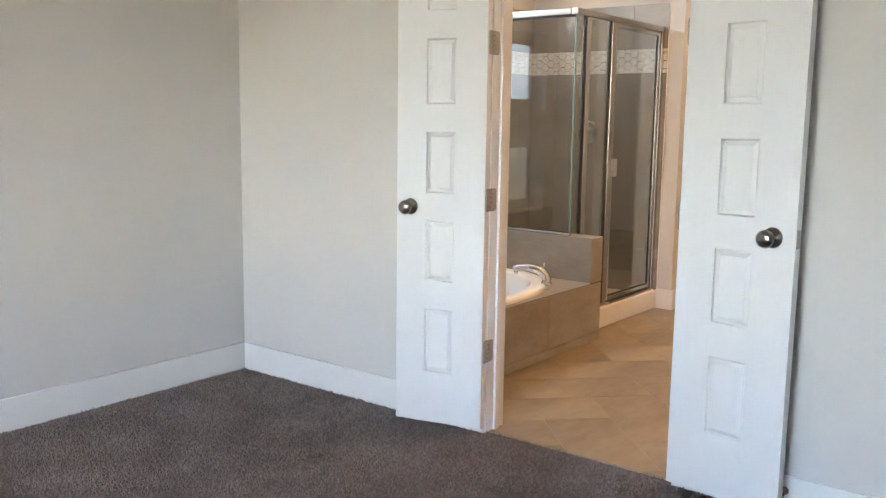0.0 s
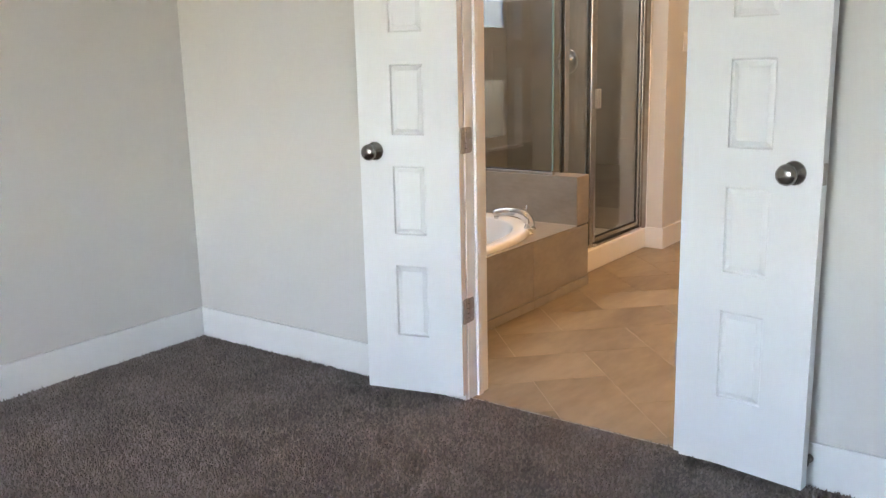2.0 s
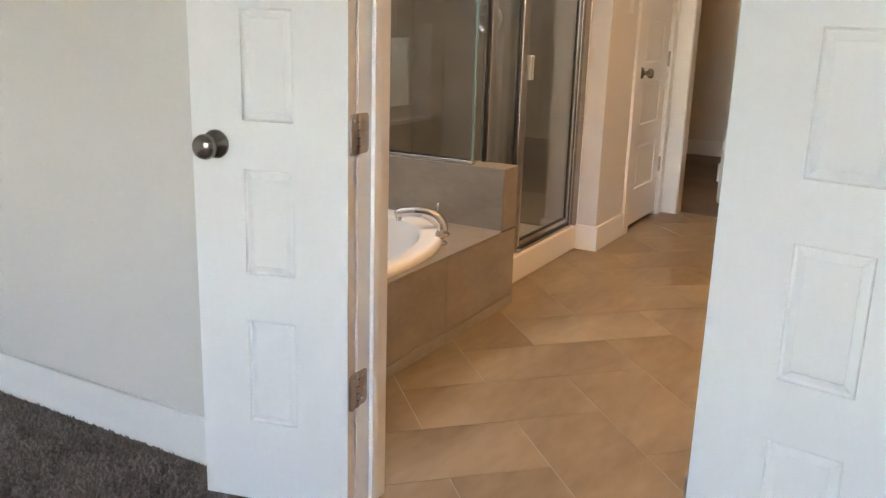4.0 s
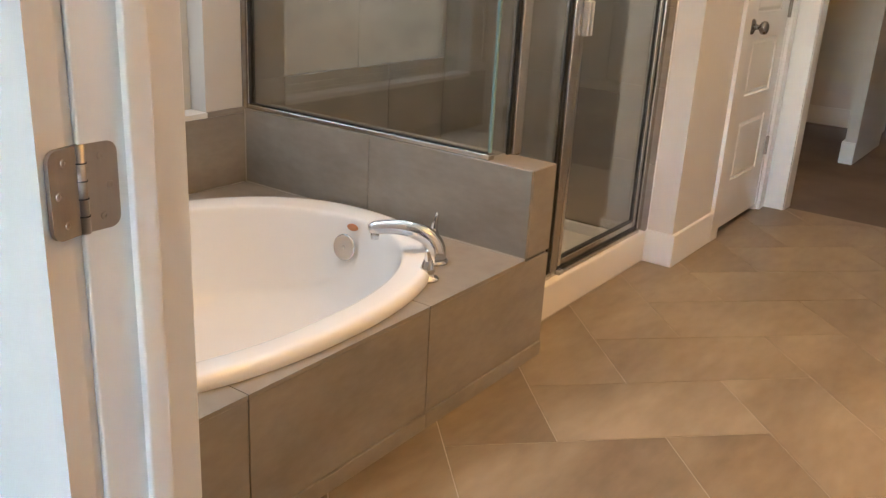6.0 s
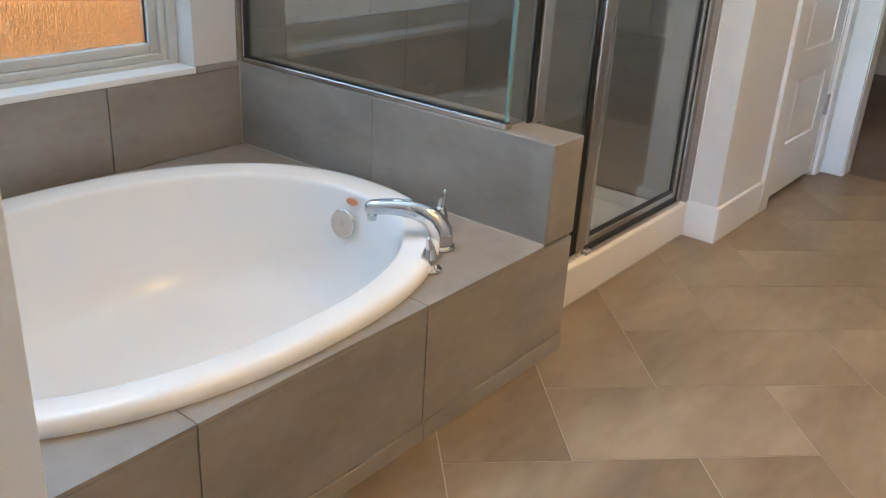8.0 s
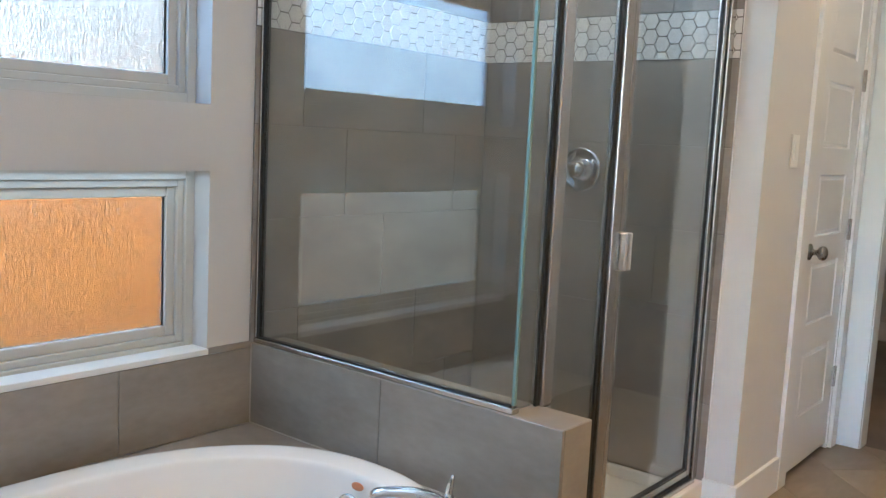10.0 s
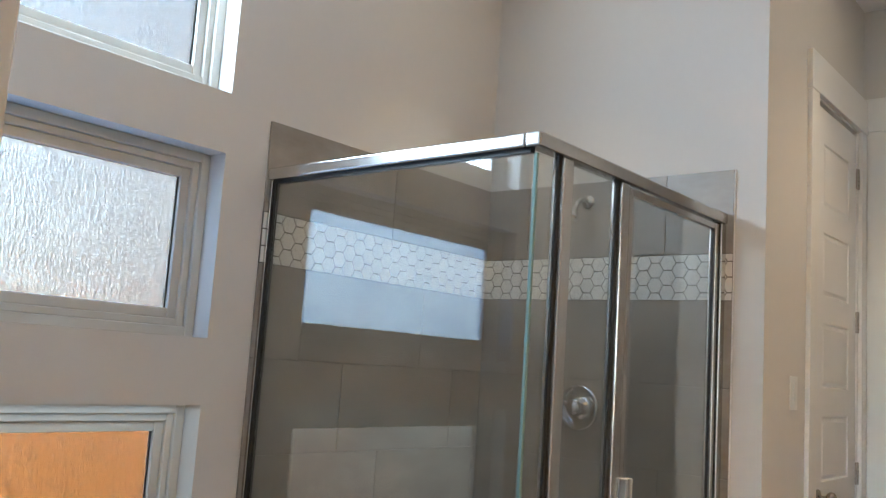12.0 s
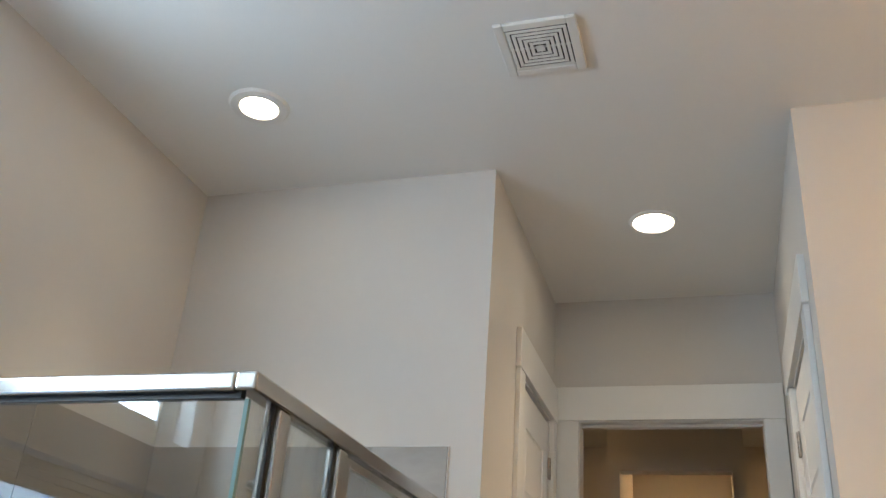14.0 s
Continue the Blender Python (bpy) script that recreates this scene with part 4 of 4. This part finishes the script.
def downlight(x, y, r_out, r_lens, glow=LENS):
    d = thing("ceiling_light", "round white recessed ceiling downlight, one of two in view and five added out of view", "ceiling light", "recessed ceiling lights")
    m = Matrix.Translation((x, y, CEIL)) @ Matrix.Rotation(math.pi, 4, "X")
    bm = lathe([(r_lens, 0.003), (r_lens + 0.004, 0.010), (r_out - 0.008, 0.0085), (r_out, 0.001), (r_out, 0.0), (r_lens, 0.0)], 48, m=m)
    part("trim_ring", bm, PLASTIC, d, smooth=False)
    part("lens", lathe([(0.0, 0.0005), (r_lens - 0.0005, 0.0005), (r_lens - 0.0005, 0.0045), (0.0, 0.006)], 40, m=m), glow, d, "glowing frosted lens")
    return d




def beam(x, y, watts, colour, degrees):
    """The light that a recessed lamp throws down out of its housing."""
    b = new("downlight_beam", bpy.data.lights.new("downlight_beam", "SPOT"))
    b.data.energy, b.data.color, b.data.spot_size, b.data.spot_blend, b.data.shadow_soft_size = watts, colour, radians(degrees), 0.9, 0.06
    b.matrix_world = pose(x, y, CEIL - 0.012)


# Fill beam of the added downlight; the next two belong to real lamps.
beam(-0.5, 2.9, FILL_BEAM_WATTS, FILL_COLOUR, 105)
beam(-2.300, 3.652, 1.5, LAMP_COLOUR, 80)
beam(-1.120, 4.642, 1.6, (1.0, 0.68, 0.38), 95)
downlight(-2.300, 3.652, 0.100, 0.060)
downlight(-1.120, 4.642, 0.092, 0.074)
# Downlight added out of view, to go with the fill beam.
downlight(-0.5, 2.9, 0.092, 0.074, WARM_FILL_LENS)
# Four more added out of view, to brighten the rooms past the end doorway.
downlight(-2.1, 6.6, 0.098, 0.086, CLOSET_FILL_LENS)
downlight(-1.18, 7.3, 0.098, 0.086, CLOSET_FILL_LENS)
downlight(-0.25, 7.0, 0.098, 0.086, CLOSET_FILL_LENS)
downlight(-1.6, 9.4, 0.098, 0.086, CLOSET_FILL_LENS)

# Globe added out of view, in place of the warm vanity light.
dome = thing("fill_globe_light", "unseen frosted globe added in place of a warm vanity light", "ceiling light")
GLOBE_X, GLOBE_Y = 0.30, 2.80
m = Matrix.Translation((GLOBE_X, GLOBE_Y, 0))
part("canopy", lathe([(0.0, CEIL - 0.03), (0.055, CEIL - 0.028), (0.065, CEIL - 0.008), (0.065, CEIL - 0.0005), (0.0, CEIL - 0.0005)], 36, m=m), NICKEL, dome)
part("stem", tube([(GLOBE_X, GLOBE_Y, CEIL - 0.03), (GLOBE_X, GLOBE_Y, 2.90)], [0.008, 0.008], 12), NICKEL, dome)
part("globe", lathe([(0.0, 2.62), (0.07, 2.632), (0.12, 2.668), (0.148, 2.73), (0.145, 2.79), (0.115, 2.85), (0.065, 2.888), (0.02, 2.90), (0.0, 2.90)], 40, m=m), FILL_GLOBE, dome, "glowing frosted glass globe", True)

vent = thing("exhaust_vent", "square white ceiling exhaust vent with stepped louvres", "vent")
VX, VY, VH = -1.348, 3.534, 0.1155
# Flat black sheet; paints the duct's shade between the louvres.
part("backing", boxes((VX - VH + 0.012, VX + VH - 0.012, VY - VH + 0.012, VY + VH - 0.012, CEIL - 0.003, CEIL - 0.0005)), BLACK_RUBBER, vent, "black sheet for the shaded duct behind the louvres")


def square_ring(o, i, z0, z1, bevel=0.0015):
    return boxes((VX - o, VX - i, VY - o, VY + o, z0, z1), (VX + i, VX + o, VY - o, VY + o, z0, z1), (VX - i, VX + i, VY - o, VY - i, z0, z1), (VX - i, VX + i, VY + i, VY + o, z0, z1), bevel=bevel)


part("frame", square_ring(VH, 0.088, CEIL - 0.013, CEIL - 0.0005, 0.003), PLASTIC, vent)
for k in range(5):
    o = 0.0850 - 0.0142 * k
    part("louvre", square_ring(o, o - 0.0100, CEIL - 0.0125, CEIL - 0.0095, 0.0008), PLASTIC, vent)
part("centre_cap", boxes((VX - 0.0125, VX + 0.0125, VY - 0.0125, VY + 0.0125, CEIL - 0.013, CEIL - 0.0095), bevel=0.001), PLASTIC, vent)
for sx, sy in ((1, 0), (-1, 0), (0, 1), (0, -1)):
    part("rib", boxes((VX + min(0.0, sx * 0.088) - (0.001 if sx == 0 else 0), VX + max(0.0, sx * 0.088) + (0.001 if sx == 0 else 0), VY + min(0.0, sy * 0.088) - (0.001 if sy == 0 else 0), VY + max(0.0, sy * 0.088) + (0.001 if sy == 0 else 0), CEIL - 0.0093, CEIL - 0.0035)), PLASTIC, vent)

switch = thing("light_switch", "white rocker light switch plate on the wall", "switch")
part("plate", boxes((HALL_L, HALL_L + 0.006, 4.425, 4.497, 1.238, 1.356), bevel=0.0025, seg=2), PLASTIC, switch)
part("rocker", boxes((HALL_L + 0.0062, HALL_L + 0.010, 4.444, 4.478, 1.263, 1.331), bevel=0.002, seg=2), PLASTIC, switch)

# ---- outside ----
ground = structure("ground", boxes((-400, 400, -400, 400, -0.5, -0.35)), GRASS, "dry dormant lawn between the houses", "ground")


def fence(name, x, y0, y1, mat, label, height=1.75):
    f = thing(name, label, "fence")
    y, k = y0, 0
    meshes = [mesh_of("board", boxes((0, 0.02, 0, w, 0, height + dz), bevel=0.004), mat) for w, dz in ((0.136, 0.0), (0.138, 0.012), (0.134, -0.01))]
    while y < y1:
        b = new("board", meshes[k % 3])
        b.location = (x, y, -0.35)
        b.parent = f
        y += 0.142; k += 1
    part("rail", boxes((x - 0.05, x - 0.001, y0, y1, 0.2, 0.29)), mat, f)
    part("rail", boxes((x - 0.05, x - 0.001, y0, y1, 0.85, 0.94)), mat, f)
    return f


fence("board_fence", -5.0, 1.55, 14.0, CEDAR, "sunlit orange cedar board fence", 1.65)
fence("board_fence", -5.0, -9.0, 1.40, GREY_BOARDS, "weathered grey board fence", 1.65)
house = thing("neighbour_house", "two-storey house with pale lap siding and a shingle roof", "house")
part("wall", boxes((-16, -10.0, 2.2, 22, -0.35, 7.25)), SIDING, house)
for k in range(39):
    part("siding_board", boxes((-10.0, -9.982, 2.2, 22, 0.3 + k * 0.175, 0.3 + k * 0.175 + 0.165), bevel=0.003), SIDING, house)
part("fascia", boxes((-9.62, -9.58, 2.0, 22.2, 7.26, 7.45)), TRIM_PAINT, house)
part("soffit", boxes((-10.0, -9.62, 2.0, 22.2, 7.255, 7.275)), TRIM_PAINT, house)
bm = bmesh.new()
vs = [bm.verts.new(p) for p in ((-9.55, 1.9, 7.46), (-9.55, 22.3, 7.46), (-13, 22.3, 8.7), (-13, 1.9, 8.7), (-16.5, 22.3, 7.46), (-16.5, 1.9, 7.46), (-9.55, 1.9, 7.36), (-9.55, 22.3, 7.36), (-16.5, 22.3, 7.36), (-16.5, 1.9, 7.36))]
for f_ in ((0, 1, 2, 3), (3, 2, 4, 5), (0, 6, 7, 1), (5, 4, 8, 9), (6, 9, 8, 7), (0, 3, 5, 9, 6), (1, 7, 8, 4, 2)):
    bm.faces.new([vs[i] for i in f_])
part("roof", bm, SHINGLE, house)

# ---- wall tiles of the shower ----


T = 0.009
ROWS = ((0.1, 0.4), (0.4, 0.7), (0.7, 1.0), (1.0, 1.297), (1.297, 1.593), (1.757, 2.05))
BAND = (1.594, 1.756)
part("grout_bed", boxes((WIN_X + 0.0005, -1.737, BACK_Y - 0.006, BACK_Y - 0.0005, 0.0, 2.048)), TILE_GROUT, wall_back)
part("grout_bed", boxes((WIN_X + 0.0005, WIN_X + 0.006, 2.979, BACK_Y - 0.0065, 0.0, 2.048)), TILE_GROUT, wall_window)
for k, (z0, z1) in enumerate(ROWS):
    off = 0.2 * (k % 3)
    x = WIN_X + T - off
    while x < -1.735:
        a, b = max(x, WIN_X + T), min(x + 0.597, -1.735)
        if b - a > 0.02:
            part("tile", boxes((a + 0.001, b - 0.001, BACK_Y - T, BACK_Y - 0.001, z0 + 0.001, z1 - 0.001), bevel=0.001), TILE, wall_back)
        x += 0.597
    y = 2.977 - 0.2 * ((k + 1) % 3)
    while y < BACK_Y - T:
        a, b = max(y, 2.977), min(y + 0.597, BACK_Y - T)
        if b - a > 0.02:
            part("tile", boxes((WIN_X + 0.001, WIN_X + T, a + 0.001, b - 0.001, z0 + 0.001, z1 - 0.001), bevel=0.001), TILE, wall_window)
        y += 0.597
part("tile", boxes((-1.8345, -1.736, BACK_Y - T, BACK_Y - 0.001, 0.001, 0.099), bevel=0.001), TILE, wall_back)
part("tile_edge", boxes((-1.7345, -1.7325, BACK_Y - T, BACK_Y - 0.0005, BASE_H + 0.001, 2.05)), TRIM_PAINT, wall_back)
part("band_grout", boxes((WIN_X + 0.0065, -1.736, BACK_Y - 0.0072, BACK_Y - 0.0062, BAND[0], BAND[1])), DARK_GROUT, wall_back)
part("band_grout", boxes((WIN_X + 0.0062, WIN_X + 0.0072, 2.978, BACK_Y - 0.0075, BAND[0], BAND[1])), DARK_GROUT, wall_window)


def clip(poly, axis, limit, keep_less):
    out = []
    for a, b in zip(poly, poly[1:] + poly[:1]):
        ina, inb = (a[axis] <= limit) == keep_less, (b[axis] <= limit) == keep_less
        if ina:
            out.append(a)
        if ina != inb:
            t = (limit - a[axis]) / (b[axis] - a[axis])
            out.append(tuple(p + t * (q - p) for p, q in zip(a, b)))
    return out


def prism(poly, place_point, lo, hi, inset=0.0006):
    """A flat piece with an eased edge; place_point maps (u, v, depth) to the world."""
    bm = bmesh.new()
    cu, cv = sum(p[0] for p in poly) / len(poly), sum(p[1] for p in poly) / len(poly)
    shrink = lambda p, k: (p[0] + (cu - p[0]) * k, p[1] + (cv - p[1]) * k)
    size = max(max(abs(p[0] - cu), abs(p[1] - cv)) for p in poly)
    k = inset / size
    rings = [[bm.verts.new(place_point(*q, d)) for q in pts] for pts, d in (((poly), lo), (poly, hi - inset), ([shrink(p, k) for p in poly], hi))]
    for a, b in zip(rings, rings[1:]):
        for i in range(len(a)):
            j = (i + 1) % len(a)
            bm.faces.new((a[i], a[j], b[j], b[i]))
    bm.faces.new(rings[0]); bm.faces.new(rings[-1])
    return bm


H = 0.054                      # flat to flat
R = H / math.sqrt(3)


def hex_band(length, phase, to_world, parent):
    col = 0
    u = phase - 3 * R
    while u < length + R:
        v = -H + (0.5 * H if col % 2 else 0.0)
        while v < BAND[1] - BAND[0] + H:
            r = R - 0.0022
            poly = [(u + r * math.cos(radians(60 * i)), v + r * math.sin(radians(60 * i))) for i in range(6)]
            for axis, limit, less in ((0, 0.001, False), (0, length - 0.001, True), (1, 0.001, False), (1, BAND[1] - BAND[0] - 0.001, True)):
                poly = clip(poly, axis, limit, less) if poly else poly
            if len(poly) > 2 and max(p[0] for p in poly) - min(p[0] for p in poly) > 0.003 and max(p[1] for p in poly) - min(p[1] for p in poly) > 0.003:
                part("hex_tile", prism(poly, to_world, 0.0, 0.0035), HEX_TILE, parent)
            v += H
        u += 1.5 * R
        col += 1


hex_band(-1.736 - (WIN_X + T), 0.012, lambda u, v, d: Vector((WIN_X + T + u, BACK_Y - 0.0068 - d, BAND[0] + v)), wall_back)
hex_band(BACK_Y - T - 2.978, 0.0, lambda u, v, d: Vector((WIN_X + 0.0068 + d, BACK_Y - T - u, BAND[0] + v)), wall_window)

# ---- herringbone floor tiles ----
S = 0.295
U0, V0 = 0.976, -2.848
Q = 1 / math.sqrt(2)


def floor_point(u, v, d):
    return Vector(((u + v) * Q, (u - v) * Q, d))


for i in range(-24, 40):
    for j in range(-40, 24):
        jj = -1 - j
        k = (i - jj) % 4
        if k == 0:
            cells = (i, i + 2, j, j + 1)
        elif k == 3:
            cells = (i, i + 1, j - 1, j + 1)
        else:
            continue
        u0, u1, v0, v1 = U0 + S * cells[0] + 0.0013, U0 + S * cells[1] - 0.0013, V0 + S * cells[2] + 0.0013, V0 + S * cells[3] - 0.0013
        poly = [(u0, v0), (u1, v0), (u1, v1), (u0, v1)]
        xy = [tuple(floor_point(u, v, 0).xy) for u, v in poly]
        for axis, limit, less in ((0, -1.734, False), (0, BATH_R, True), (1, 1.400, False), (1, END_Y + 0.055, True)):
            xy = clip(xy, axis, limit, less) if xy else xy
        if len(xy) < 3:
            continue
        cx, cy = sum(p[0] for p in xy) / len(xy), sum(p[1] for p in xy) / len(xy)
        if (cy > TURN_Y + 0.3 and cx > HALL_R + 0.3) or (max(p[0] for p in xy) - min(p[0] for p in xy)) < 0.01:
            continue
        bm = prism([(p[0] - cx, p[1] - cy) for p in xy], lambda a, b, d: Vector((a, b, d)), -0.004, 0.0, 0.0008)
        tile = part("floor_tile", bm, FLOOR_TILE, floor_bath)
        tile.location = (cx, cy, random.uniform(-0.0002, 0.0002))

# ---- carpet pile ----


def pile(name, x0, x1, y0, y1, step, label):
    nx, ny = int((x1 - x0) / step), int((y1 - y0) / step)
    gx, gy = np.meshgrid(np.arange(nx) * step + x0, np.arange(ny) * step + y0)
    n = gx.size
    c = np.stack([gx.ravel(), gy.ravel()], 1) + np.random.uniform(-0.45, 0.45, (n, 2)) * step
    ang = np.random.uniform(0, 2 * np.pi, n)
    r = step * np.random.uniform(0.45, 0.75, n)
    h = np.random.uniform(0.005, 0.014, n)
    lean = np.random.uniform(-0.4, 0.4, (n, 2)) * step
    verts = np.zeros((n, 4, 3))
    for k in range(3):
        verts[:, k, 0] = c[:, 0] + r * np.cos(ang + k * 2.094)
        verts[:, k, 1] = c[:, 1] + r * np.sin(ang + k * 2.094)
        verts[:, k, 2] = -0.0045
    verts[:, 3, :2] = c + lean
    verts[:, 3, 2] = -0.0045 + h
    base = np.arange(n)[:, None] * 4
    faces = np.concatenate([base + np.array(f) for f in ((0, 1, 3), (1, 2, 3), (2, 0, 3))])
    me = bpy.data.meshes.new(name)
    me.from_pydata(verts.reshape(-1, 3).tolist(), [], faces.tolist())
    me.materials.append(CARPET_PILE)
    tagged(new(name, me), label, "carpet", kind="stuff")


pile("carpet_pile", BED_LEFT + BASE_T, 0.75, -0.75, 1.398, 0.0095, "short brown-grey cut pile of the bedroom carpet")
